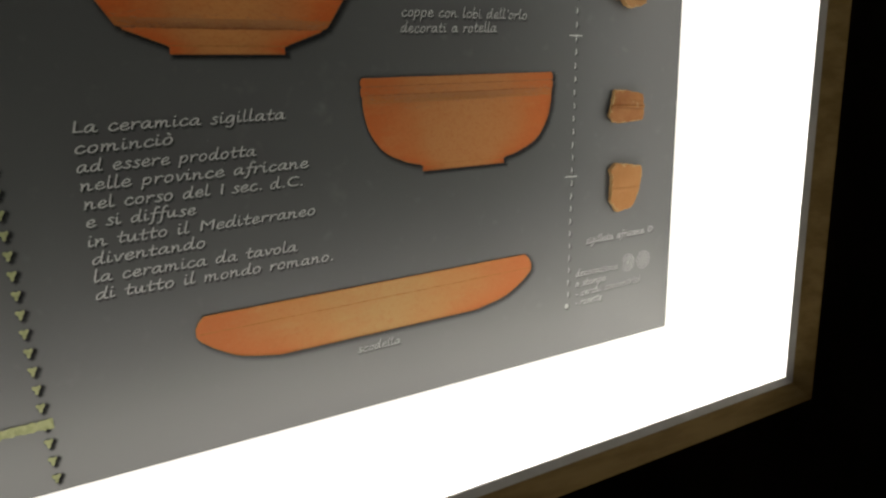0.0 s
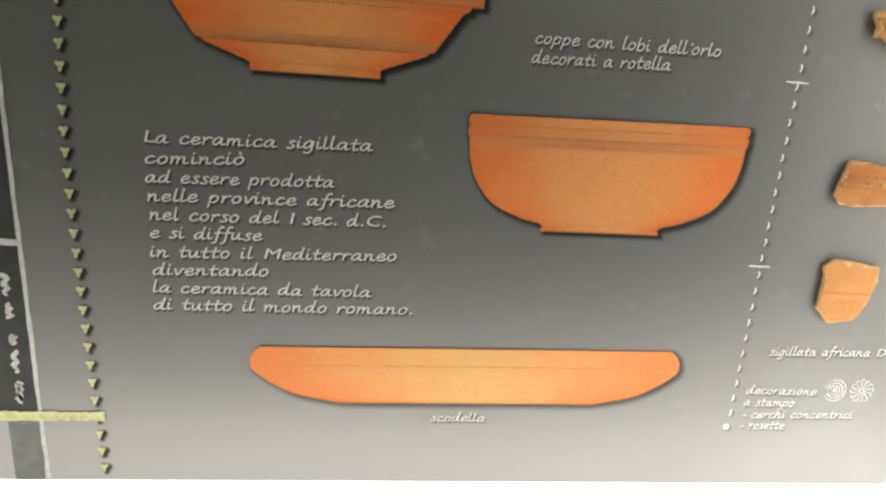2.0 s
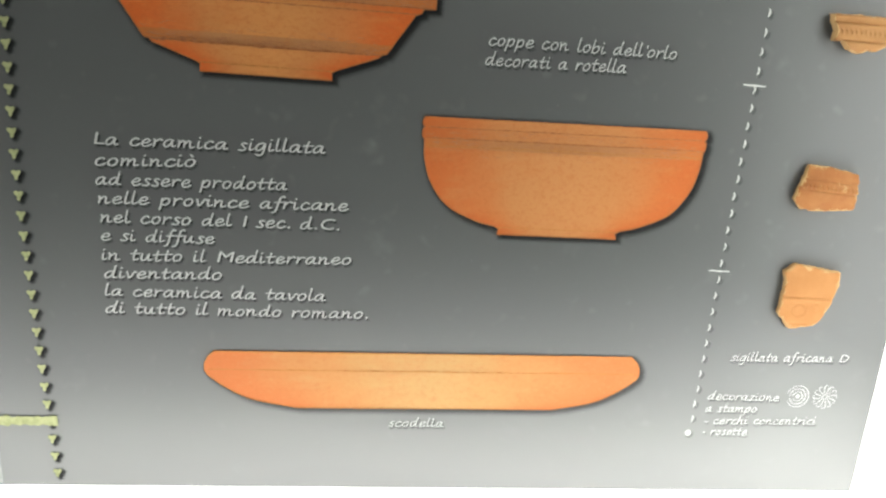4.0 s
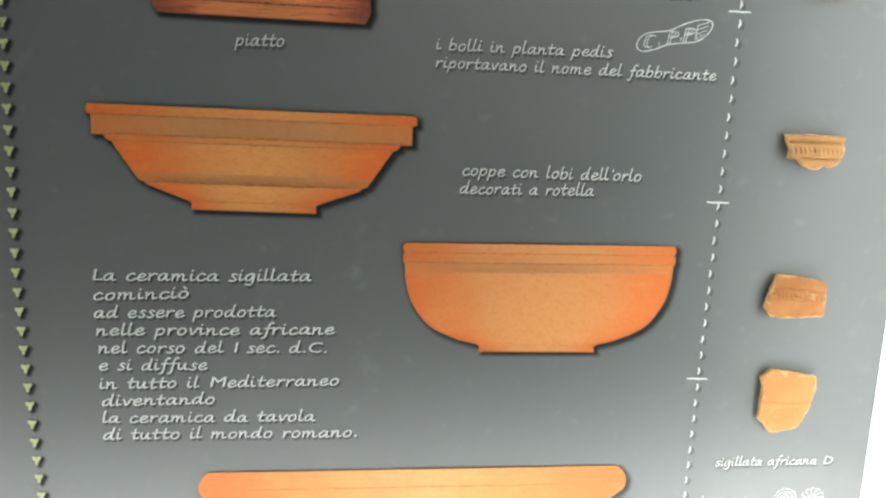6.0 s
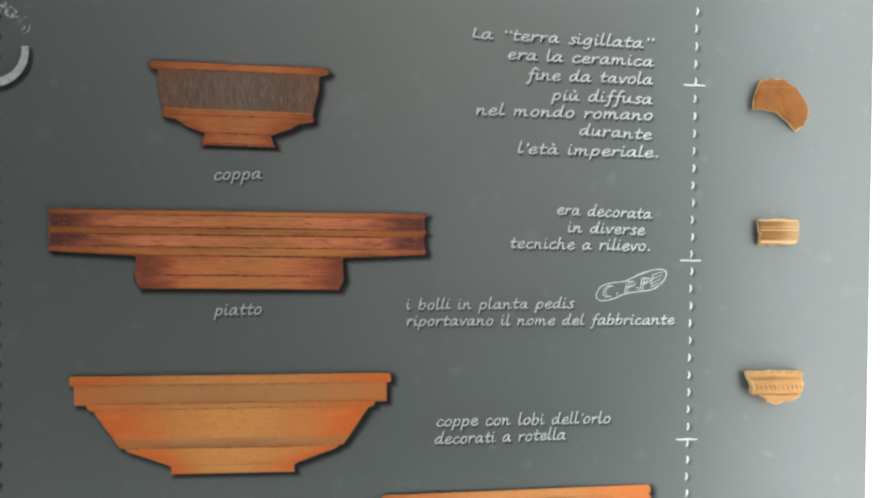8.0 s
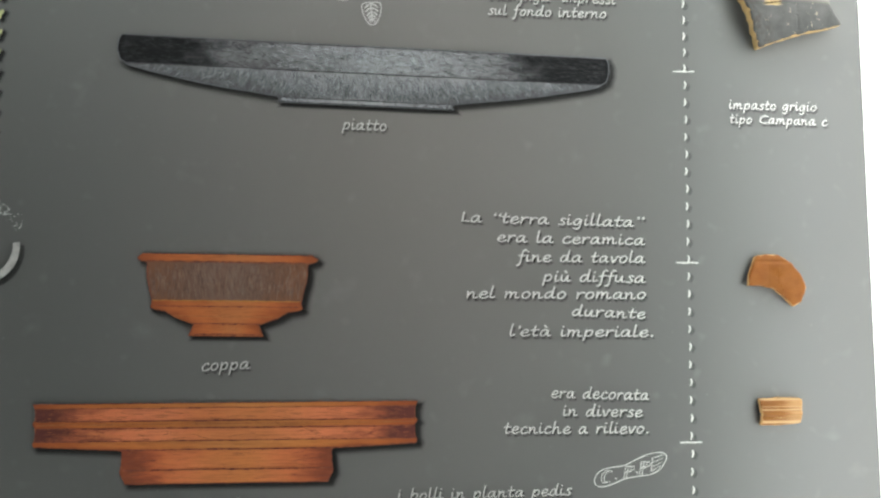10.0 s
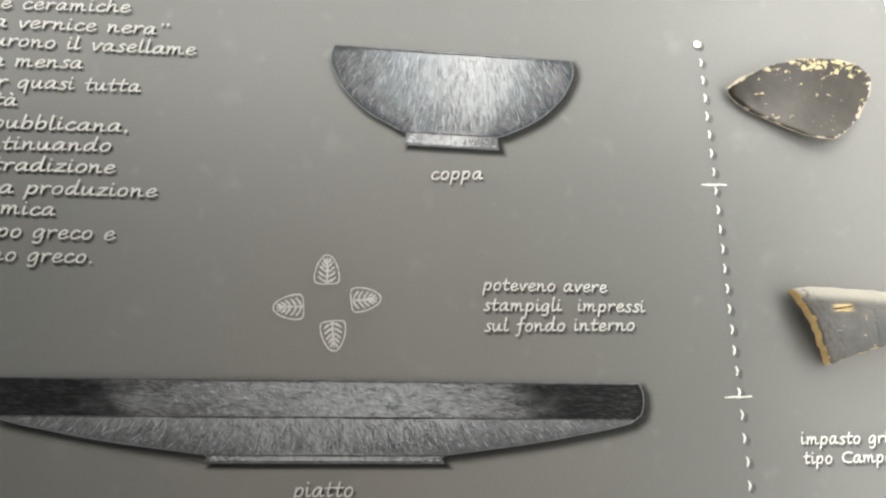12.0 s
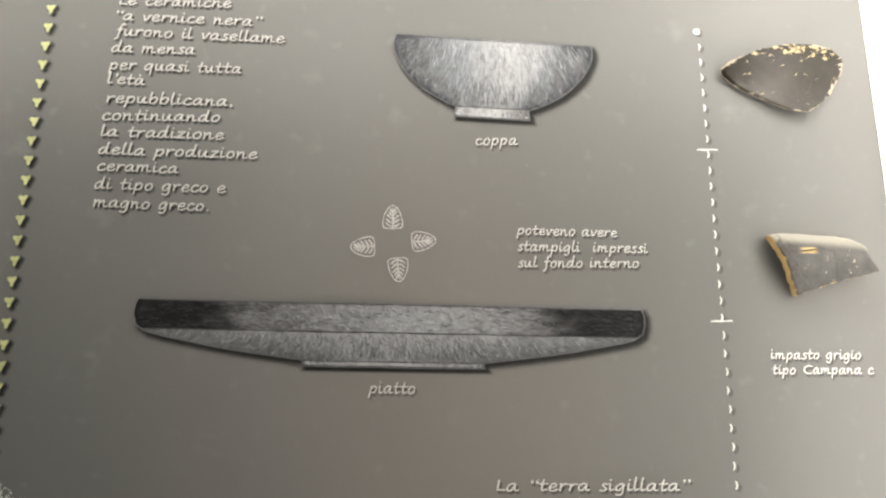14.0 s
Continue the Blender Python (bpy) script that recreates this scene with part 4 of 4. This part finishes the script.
# ---------- dashed time line ----------
def dashed_line():
    """White stitched line with ticks and a knob at each end."""
    step = 0.0106
    # each stop: its height, and how far the nearest dashes lie above and below it, in steps
    stops = [(1.050, 1.0, 0.0), (1.163, 0.49, 0.53), (1.277, 0.78, 0.22), (1.390, 0.37, 0.63), (1.499, 0.22, 0.78), (1.618, 0.20, 0.80), (1.725, 0.66, 0.29), (1.804, 0.0, 1.0)]
    ticks = [z for z, _, _ in stops[1:-1]]
    for (a, up, _), (b, _, down) in zip(stops, stops[1:]):
        low, high = a + up * step, b - down * step
        n = round((high - low) / step)
        for k in range(n + 1):
            z = low + (high - low) * k / n
            x = 0.2008 + 0.00025 * math.sin(z * 310)
            pts = smooth_line([(x - 0.0003, z + 0.0023), (x + 0.0005, z + 0.0002), (x - 0.0004, z - 0.0023)], 4)
            p = Print(L_LINE)
            p.stroke(pts, 0.0012 + 0.0003 * noise.noise((z * 90, 1, 0)), rough=0.3, taper=0.45)
            d = part("dash", p.mesh("dash", WHITE_INK), panel, "short white chalk dash")
            s = Print(L_SOFT)
            s.stroke([q + Vector((0.0016, -0.0013)) for q in pts], 0.0028, taper=0.4)
            part("dash_shade", inked(s.mesh("dash_shade", SOFT), [0.36] * len(s.verts)), d)
    for z in ticks:
        p = Print(L_LINE)
        p.stroke([(0.1935 + 0.0137 * i / 10, z + 0.0001 * math.sin(i * 1.1 + z * 80)) for i in range(11)], 0.0011, rough=0.5, taper=0.4)
        part("tick", p.mesh("tick", WHITE_INK), panel, "white cross tick")
    for z in (1.050, 1.804):
        p = Print(L_LINE)
        p.disc(0.2, z, 0.0022)
        k = part("knob", p.mesh("knob", WHITE_INK), panel, "round white end of the dashed line")
        s = Print(L_SOFT)
        s.disc(0.2012, z - 0.0012, 0.0028)
        part("knob_shade", inked(s.mesh("knob_shade", SOFT), [0.4] * len(s.verts)), k)


def arrow_line():
    """Column of small yellow chalk arrowheads with a chalk stroke across and a pale ring on it."""

    def at(z):
        return -0.219 + 0.0135 * (max(0.0, 1.22 - z) / 0.21) ** 1.3 + 0.017 * (max(0.0, z - 1.45) / 0.363) ** 1.5

    z, k, g = 1.0039, 0, 0.68
    while z < 1.85:
        x = at(z)
        j = 0.0004 * noise.noise((k * 1.7, 3.1, 0))
        tri = [(-4.0, 2.6), (-2.6, 4.2), (-0.4, 3.5), (1.0, 3.5), (2.6, 4.4), (3.9, 3.2), (3.0, 0.9), (1.7, -1.0), (1.1, -3.8), (-0.3, -4.6), (-1.4, -3.4), (-1.5, -0.8), (-3.3, 0.9)]
        tri = [(x + g * 0.001 * a, z + g * 0.001 * b + j * (a > 0)) for a, b in tri]
        p = Print(L_LINE)
        p.shape(tri)
        a = part("arrowhead", p.mesh("arrowhead", YELLOW_INK), panel, "small yellow chalk arrowhead")
        part("arrowhead_shade", soft_edge(tri, 0.0022, 0.85, (0.0017, -0.0012), L_SOFT), a)
        z += 0.0119
        k += 1
    p = Print(L_LINE - 0.0002)
    pts = [(-0.34 + 0.137 * i / 60, 1.0352 + 0.0055 * i / 60 + 0.0005 * noise.noise((i * 0.4, 0, 5))) for i in range(61)]
    p.stroke(pts, 0.0062, rough=0.5)
    part("chalk_stroke", p.mesh("chalk_stroke", YELLOW_INK), panel, "broad yellow chalk stroke")
    s = Print(L_LINE - 0.0003)
    ring = [(-0.2170 + 0.0180 * math.cos(a), 1.5090 + 0.0190 * math.sin(a)) for a in [radians(-255 + 262 * i / 60) for i in range(61)]]
    s.stroke(smooth_line(ring, 2), 0.0052, rough=0.15, taper=0.25)
    r = part("chalk_ring", s.mesh("chalk_ring", GREY_INK), panel, "pale open chalk ring drawn over the arrow column")
    d = Print(L_SOFT)
    d.stroke([Vector(q) + Vector((0.0016, -0.0018)) for q in ring], 0.0078, taper=0.3)
    part("ring_shade", inked(d.mesh("ring_shade", SOFT), [0.45] * len(d.verts)), r)
    rng, q = random.Random(5), Print(L_LINE - 0.0002)
    for _ in range(90):
        a, out = radians(rng.uniform(22, 118)), rng.gauss(0.0205, 0.0017)
        x, z = -0.2165 + out * math.cos(a), 1.5100 + 1.15 * out * math.sin(a)
        w, turn = rng.uniform(0.0003, 0.0011) * (0.5 if a < 0.9 else 1.0), rng.uniform(0, 3)
        q.shape([(x + w * rng.uniform(0.5, 1.3) * math.cos(turn + k * 1.2566), z + w * rng.uniform(0.5, 1.3) * math.sin(turn + k * 1.2566)) for k in range(5)])
        q.y -= 0.0000002
    tagged(part("chalk_smear", q.mesh("chalk_smear", GREY_INK), panel, "broken pale chalk crumbs where the ring fades"), kind="stuff")


def black_strip():
    """Dark upright band with a pale chalk border, cross lines and illegible sideways writing."""

    def right(z):
        return -0.2395 - 0.047 * (z - 0.99)

    zs = [0.97 + 0.01 * i for i in range(78)]
    strip = None
    for name, mat, wide, span in (("dark_band", DARK_INK, 0.085, zs[7:]), ("band_foot", BAND_GREY, 0.020, zs[:8])):
        p = Print(L_SOFT)
        for a, b in zip(span, span[1:]):
            p.shape([(right(a) - wide, a), (right(a), a), (right(b), b), (right(b) - wide, b)])
        made = part(name, p.mesh(name, mat), strip or panel, "dark blackboard band" if strip is None else "worn grey foot of the band")
        strip = strip or made
    p = Print(L_INK)
    p.stroke([(right(z) + 0.0006 * noise.noise((z * 60, 1, 1)), z) for z in zs], 0.0026, rough=0.4)
    part("border", p.mesh("border", GREY_INK), strip, "pale chalk border line")
    for z in (1.151, 1.27, 1.39, 1.51, 1.63):
        p = Print(L_LINE)
        p.stroke([(right(z) - 0.08 + 0.008 * i, z + 0.0004 * noise.noise((i, z, 2))) for i in range(11)], 0.0036, rough=0.4)
        part("cross_line", p.mesh("cross_line", GREY_INK), strip, "pale chalk cross line")
    for a, b in ((1.132, 1.118), (1.113, 1.103), (1.093, 1.087), (1.083, 1.068), (1.062, 1.054), (1.053, 1.048)):
        p = Print(L_LINE)
        x = right(a) - 0.0105
        p.stroke([(x + 0.0014 * math.sin(i * 1.3 + a * 70), a + (b - a) * i / 12) for i in range(13)], 0.0034, rough=0.8, taper=0.3)
        part("writing_bar", p.mesh("writing_bar", GREY_INK), strip, "illegible sideways chalk word")


dashed_line()
arrow_line()
black_strip()


# ---------- stamps drawn in white ----------
def leaf_stamp(x, z, turn):
    """Small leaf-shaped stamp: outline, midrib and side veins."""
    p = Print(L_LINE)
    r = radians(turn)

    def put(u, v):
        return (x + (u * math.cos(r) - v * math.sin(r)) * 0.001, z + (u * math.sin(r) + v * math.cos(r)) * 0.001)

    body = [(-4.9, -6.5), (0, -6.9), (4.9, -6.4), (5.8, -3.8), (5.2, 0.2), (3.6, 4.2), (1.5, 6.7), (-1.2, 6.8), (-3.6, 4.2), (-5.3, 0.2), (-5.9, -3.8)]
    p.stroke([put(*q) for q in smooth_line(body, 4, True)], 0.00065, closed=True, rough=0.5)
    p.stroke([put(*q) for q in smooth_line([(0, -6.6), (0.2, -2), (0, 2), (0, 5.6)], 4)], 0.0011, rough=0.4, taper=0.3)
    p.y -= 0.00003
    for k, v in enumerate((-4.4, -2.0, 0.4, 2.6, 4.4)):
        w = 4.9 - 0.034 * (v + 5) ** 2
        for s in (-1, 1):
            lift = 0.5 * noise.noise((k * 1.3, s, x * 300))
            p.stroke([put(*q) for q in smooth_line([(0, v - 1.5), (s * w * 0.45, v - 0.7 + lift), (s * w * 0.86, v + 1.0 + lift)], 4)], 0.0011, rough=0.5, taper=0.35)
            p.y -= 0.000004
    part("leaf_stamp", p.mesh("leaf_stamp", GREY_INK_BRIGHT), panel, "small white drawing of a stamped leaf")


GREY_INK_BRIGHT = ink("pale_thin_ink", (0.52, 0.52, 0.51), (0.38, 0.38, 0.37), 500.0)
for x, z, turn in ((0.0040, 1.6828, -1), (-0.0138, 1.6650, 92), (0.0222, 1.6682, -86), (0.0070, 1.6512, 184)):
    leaf_stamp(x, z, turn)

foot = Print(L_LINE)
sole = [(0.1405, 1.3685), (0.1435, 1.3735), (0.1500, 1.3757), (0.1590, 1.3770), (0.1680, 1.3812), (0.1765, 1.3840), (0.1835, 1.3838),
        (0.1848, 1.3805), (0.1815, 1.3752), (0.1755, 1.3715), (0.1680, 1.3705), (0.1590, 1.3690), (0.1530, 1.3665), (0.1465, 1.3646), (0.1420, 1.3652)]
foot.stroke(smooth_line(sole, 4, True), 0.00055, closed=True, rough=0.4)
foot_print = part("foot_stamp", foot.mesh("foot_stamp", WHITE_INK), panel, "white outline of a footprint-shaped maker's stamp")
for text, x0, z0, x1, z1, size in ((",", 0.1532, 1.3688, 0.1542, 1.3688, 0.009), (",", 0.1660, 1.3722, 0.1670, 1.3722, 0.009)):
    writing(text, x0, z0, x1, z1, size, GREY_INK_BRIGHT, False, 0.1, foot_print)


def open_capital(strokes, x, z, tall):
    """A capital letter drawn with a double line: each stroke is drawn twice, side by side."""
    p = Print(L_LINE)
    for stroke in strokes:
        line = smooth_line(stroke, 4) if len(stroke) > 2 else stroke
        for shift in (-0.1, 0.1):
            p.stroke([(x + (u * (1 + shift * 0.4) + shift + 0.18 * v) * tall, z + (v * (1 - abs(shift) * 0.3) + 0.12 * u) * tall) for u, v in line], 0.0004, rough=0.4)
    part("stamp_letter", p.mesh("stamp_letter", WHITE_INK), foot_print, "double-lined capital letter")


CAPITAL_C = [[(0.55, 0.85), (0.2, 0.95), (0.0, 0.5), (0.15, 0.08), (0.5, 0.12)]]
CAPITAL_P = [[(0.0, 0.0), (0.0, 1.0)], [(0.0, 0.95), (0.4, 0.9), (0.45, 0.62), (0.0, 0.5)]]
open_capital(CAPITAL_C, 0.1450, 1.3662, 0.0080)
open_capital(CAPITAL_P, 0.1592, 1.3690, 0.0080)
open_capital(CAPITAL_P, 0.1688, 1.3712, 0.0082)
comb = Print(L_LINE)
comb.stroke([(0.1752, 1.3728), (0.1762, 1.3812)], 0.00045)
for k in range(4):
    comb.stroke([(0.1752 + 0.0003 * k, 1.3731 + 0.0026 * k), (0.1812 + 0.0006 * k, 1.3764 + 0.0022 * k)], 0.00045, taper=0.3)
part("stamp_letter", comb.mesh("stamp_letter", WHITE_INK), foot_print, "comb-like capital letter")

rings = Print(L_LINE)
for r, w, start, turn in ((0.0076, 0.0006, -150, 320), (0.0054, 0.0007, -165, 345), (0.0033, 0.0006, -150, 330)):
    rings.stroke([(0.2700 + r * math.cos(a), 1.0800 + r * math.sin(a)) for a in [radians(start + turn * i / 40) for i in range(41)]], w, rough=0.6, taper=0.5)
rings.disc(0.2700, 1.0800, 0.0014)
part("ring_stamp", rings.mesh("ring_stamp", WHITE_INK), panel, "white drawing of concentric circles")
rose = Print(L_LINE)
for k in range(12):
    a = radians(30 * k + 8)
    pts = [(0.0010, 0), (0.0040, 0.0006), (0.0072, 0.0007), (0.0082, -0.0008), (0.0073, -0.0018)]
    rose.stroke([(0.2890 + u * math.cos(a) - v * math.sin(a), 1.0805 + u * math.sin(a) + v * math.cos(a)) for u, v in smooth_line(pts, 3)], 0.0006, taper=0.4)
part("rosette_stamp", rose.mesh("rosette_stamp", WHITE_INK), panel, "white drawing of a twelve-petalled rosette")


# ---------- real sherds fixed on the panel ----------
def sherd(label, x, z, corners, face, core, thick, dome, relief, chip=0.5, lean=(0.0, 0.0), paled=0.0):
    """A broken piece of pottery. corners: its outline in millimetres round (x, z); dome: how far its middle bulges;
    relief(u, v): extra height in millimetres; lean: tilt of its face along x and z; rubbed: how much slip is lost along the break."""
    n, rings = 132, 30
    loop = []
    m = len(corners)
    per = [math.hypot(corners[(i + 1) % m][0] - corners[i][0], corners[(i + 1) % m][1] - corners[i][1]) for i in range(m)]
    total, i, done = sum(per), 0, 0.0
    for k in range(n):
        s = total * k / n
        while s > done + per[i]:
            done += per[i]
            i += 1
        f = (s - done) / per[i]
        a, b = Vector(corners[i]), Vector(corners[(i + 1) % m])
        p = a.lerp(b, f)
        p += p.normalized() * chip * (noise.noise((p.x * 0.35, p.y * 0.35, x * 90)) + 0.5 * noise.noise((p.x * 1.1, p.y * 1.1, z * 70)))
        loop.append(p)
    loop = [(loop[k - 1] + 2 * loop[k] + loop[(k + 1) % n]) / 4 for k in range(n)]
    reach_u, reach_v = max(abs(p.x) for p in loop), max(abs(p.y) for p in loop)

    def top(u, v):
        bulge = dome * (1 - 0.8 * (v / reach_v) ** 2 - 0.25 * (u / reach_u) ** 2)
        return bulge + relief(u, v) + lean[0] * u + lean[1] * v + 0.12 * noise.noise((u * 0.2, v * 0.2, x * 40))

    front, back = [], []
    for r in range(1, rings + 1):
        s = (r / rings) ** 0.8
        soft = 0.7 * max(0.0, (s - 0.93) / 0.07) ** 2
        for p in loop:
            h = top(p.x * s, p.y * s) + thick - soft
            front.append((p.x * s, h, p.y * s))
    low = min([top(p.x * q, p.y * q) for p in loop for q in (0.0, 0.35, 0.7, 1.0)])
    for p in loop:
        w = 1.0 + 0.03 * noise.noise((p.x * 0.5, p.y * 0.5, 4))
        back.append((p.x * w * 0.98, top(p.x, p.y), p.y * w * 0.98))
    mid = []
    for p in loop:
        w = 1.0 + 0.03 * noise.noise((p.x * 0.6, p.y * 0.6, 9))
        mid.append((p.x * w, top(p.x, p.y) + thick * 0.5, p.y * w))
    verts = [(0, top(0, 0) + thick, 0)] + front
    faces = [(0, 1 + k, 1 + (k + 1) % n) for k in range(n)]
    for r in range(rings - 1):
        for k in range(n):
            a, b = 1 + r * n + k, 1 + r * n + (k + 1) % n
            faces.append((a, a + n, b + n, b))

    # the slip is knocked off here and there along the break
    worn = [0] * n
    for r in range(rings - 1):
        for k in range(n):
            p = loop[k]
            rub = noise.noise((p.x * 0.16, p.y * 0.16, z * 33)) + 0.6 * noise.noise((p.x * 0.5 + r, p.y * 0.5, x * 50)) + paled
            worn.append(1 if r >= rings - 2 - 5 * max(0.0, rub) and rub > -0.15 else 0)

    def world_of(v):
        return (v[0] * 0.001, -(v[1] - low) * 0.001, v[2] * 0.001)

    place = Matrix.Translation((x, 0, z))
    thing = tagged(new("pottery_sherd"), label, "pottery sherd", "sherds on the panel")
    thing.matrix_basis = place
    part("slip_face", mesh_of("slip_face", [world_of(v) for v in verts], faces, [face, core], worn, smooth=True), thing)
    edge = front[-n:] + mid + back
    ef = []
    for r in range(2):
        for k in range(n):
            ef.append((r * n + k, (r + 1) * n + k, (r + 1) * n + (k + 1) % n, r * n + (k + 1) % n))
    edge.append((0, top(0, 0), 0))
    ef += [(2 * n + k, 3 * n, 2 * n + (k + 1) % n) for k in range(n)]
    part("fracture_edge", mesh_of("fracture_edge", [world_of(v) for v in edge], ef, [core]), thing, "rough broken clay edge")
    return thing


BUFF = clay("buff_clay_core", (0.45, 0.29, 0.13), (0.36, 0.21, 0.085), (0.52, 0.38, 0.2), 0.64, 0.8, 0.2)
RUSSET = clay("russet_slip", (0.150, 0.050, 0.008), (0.205, 0.076, 0.014), (0.30, 0.15, 0.05), 0.70, 0.42, 0.1)
AMBER = clay("amber_slip", (0.27, 0.132, 0.042), (0.32, 0.165, 0.056), (0.40, 0.24, 0.095), 0.68, 0.6, 0.2)
RUST_SLIP = clay("rust_slip", (0.25, 0.092, 0.022), (0.31, 0.135, 0.042), (0.38, 0.22, 0.09), 0.60, 0.55, 0.15)
RIBBED = streaked_slip()
PALE = clay("pale_orange_clay", (0.36, 0.165, 0.056), (0.40, 0.195, 0.07), (0.28, 0.12, 0.038), 0.70, 0.75, 0.15, 70.0)
OCHRE_CORE = clay("yellow_ochre_core", (0.40, 0.285, 0.13), (0.29, 0.195, 0.085), (0.46, 0.36, 0.2), 0.66, 0.8, 0.2)
GREY_SLIP = chipped_slip()
GREY_CORE = clay("grey_buff_core", (0.26, 0.235, 0.19), (0.34, 0.30, 0.24), (0.42, 0.38, 0.3), 0.7, 0.8, 0.2)
BLACK_SLIP = flaked_slip()


def ridge(v, at, wide):
    return math.exp(-((v - at) / wide) ** 2)


sherd("curved russet sherd with fine upright ribbing", 0.2554, 1.4885,
      [(-14.0, 14.2), (-7.0, 15.6), (1.0, 15.2), (9.0, 10.2), (15.0, 2.2), (18.0, -4.8), (15.0, -13.8), (10.0, -16.8), (4.0, -10.8), (-3.0, -5.8), (-11.0, -3.8), (-19.0, -3.8), (-18.0, 3.2)],
      RUSSET, BUFF, 3.0, 2.8, lambda u, v: 0.22 * math.sin(u * 4.6) * (1 if u > -6 else 0.15) - 0.6 * ridge(v, 11, 1.0), 0.5, (0.0, 0.0), -0.2)
sherd("small russet rim sherd with horizontal grooves", 0.2514, 1.4084,
      [(-9.2, 7.6), (2.6, 8.4), (17.6, 7.6), (16.6, -7.4), (2.6, -8.4), (-8.4, -8.4), (-8.2, -2.4), (-9.2, 2.6)],
      RIBBED, BUFF, 3.4, 2.6, lambda u, v: -0.7 * ridge(v, -3.2, 0.5) - 0.6 * ridge(v, 0.2, 0.4) - 0.6 * ridge(v, 2.2, 0.4) + 0.5 * ridge(v, -1.5, 0.7))
sherd("amber rim sherd with a rouletted band and chipped foot", 0.2536, 1.3100,
      [(-18.0, 10.6), (0.5, 11.0), (18.5, 10.6), (19.5, 1.6), (17.5, -5.4), (12.5, -8.6), (8.0, -7.8), (2.5, -10.2), (-4.5, -8.2), (-9.0, -3.6), (-14.0, -4.6), (-15.0, 3.6)],
      AMBER, BUFF, 5.5, 3.0, lambda u, v: 1.6 * ridge(v, 9.6, 1.5) - 1.3 * ridge(v, 6.4, 0.8) + 0.9 * ridge(v, 1.5, 1.5) * max(0.0, math.sin(u * 2.2 + v * 0.6)) - 1.4 * ridge(v, -3.2, 0.6), 0.9, (0.0, 0.0), 0.12)
sherd("russet sherd with a beaded rouletted band", 0.2556, 1.2184,
      [(-13.3, 15.4), (-0.3, 15.0), (18.7, 11.4), (19.7, 7.4), (20.7, -10.6), (8.7, -11.6), (-3.3, -12.6), (-14.3, -11.6), (-19.3, -6.6), (-17.3, 3.4)],
      RUST_SLIP, BUFF, 3.6, 3.0, lambda u, v: -1.0 * ridge(v + 0.06 * u, 6.4, 0.7) + 1.5 * ridge(v + 0.06 * u, 2.2, 1.3) * (0.25 + 0.75 * max(0.0, math.sin(u * 2.3 + v * 0.8))) - 0.5 * ridge(v + 0.06 * u, 0.0, 0.6), 0.7, (0.0, 0.0), 0.1)
sherd("pale orange sherd with worn stamped decoration", 0.2582, 1.1520,
      [(-11.2, 19.3), (3.8, 18.3), (19.8, 15.3), (19.8, 7.3), (17.8, -3.7), (12.8, -17.7), (8.8, -21.7), (-7.2, -23.7), (-16.2, -12.7), (-16.2, -0.7), (-15.2, 5.3), (-17.2, 14.3)],
      PALE, BUFF, 3.8, 1.8, lambda u, v: -0.5 * ridge(v, -1.5, 0.5) + 0.4 * ridge(v, -3.5, 1.2) - 0.45 * ridge(math.hypot(u + 3, v + 10), 4.0, 0.6) - 0.4 * ridge(math.hypot(u - 8, v + 8), 2.5, 0.7) - 0.5 * ridge(v, -19.5, 0.6), 1.2, (0.0, 0.0), 0.2)
sherd("black glazed bowl sherd with flaked buff edge", 0.2539, 1.7728,
      [(-41.9, 4.2), (-35.9, 9.2), (-16.9, 16.2), (0.1, 19.2), (17.1, 19.2), (30.1, 17.2), (39.1, 11.2), (39.1, 3.2), (31.1, -9.8), (20.1, -19.8), (11.1, -24.8), (-1.9, -22.8), (-17.9, -14.8), (-31.9, -7.8), (-40.9, 0.2)],
      BLACK_SLIP, GREY_CORE, 2.4, -9.0, lambda u, v: -2.6 * (u / 42) ** 2, 0.5, (-0.02, 0.13), -0.3)
sherd("grey slipped rim sherd with an ochre break and cracks", 0.2618, 1.6524,
      [(-31.8, 16.6), (-21.8, 17.6), (1.2, 15.6), (19.2, 13.6), (26.2, 8.6), (31.2, 0.6), (35.2, -6.4), (23.2, -9.4), (8.2, -12.4), (-5.8, -17.4), (-15.8, -20.4), (-19.8, -12.4), (-22.8, -2.4), (-26.8, 8.6)],
      GREY_SLIP, OCHRE_CORE, 7.0, 7.0, lambda u, v: 1.6 * ridge(v, 12.0 - 0.1 * u, 4.0) - 0.6 * ridge(u + 0.08 * v, 6.0, 0.3) * (v < 5) - 0.4 * ridge(v + 0.25 * u, 6.2, 0.25) * (-4 < u < 6) - 1.4 * ridge(v, 5.3, 0.6) * ridge(u, -9.0, 4.5) - 0.35 * noise.noise((u * 0.5, v * 0.5, 3)) * (u + 0.5 * v < -14), 1.1, (0.0, 0.0), -0.75)
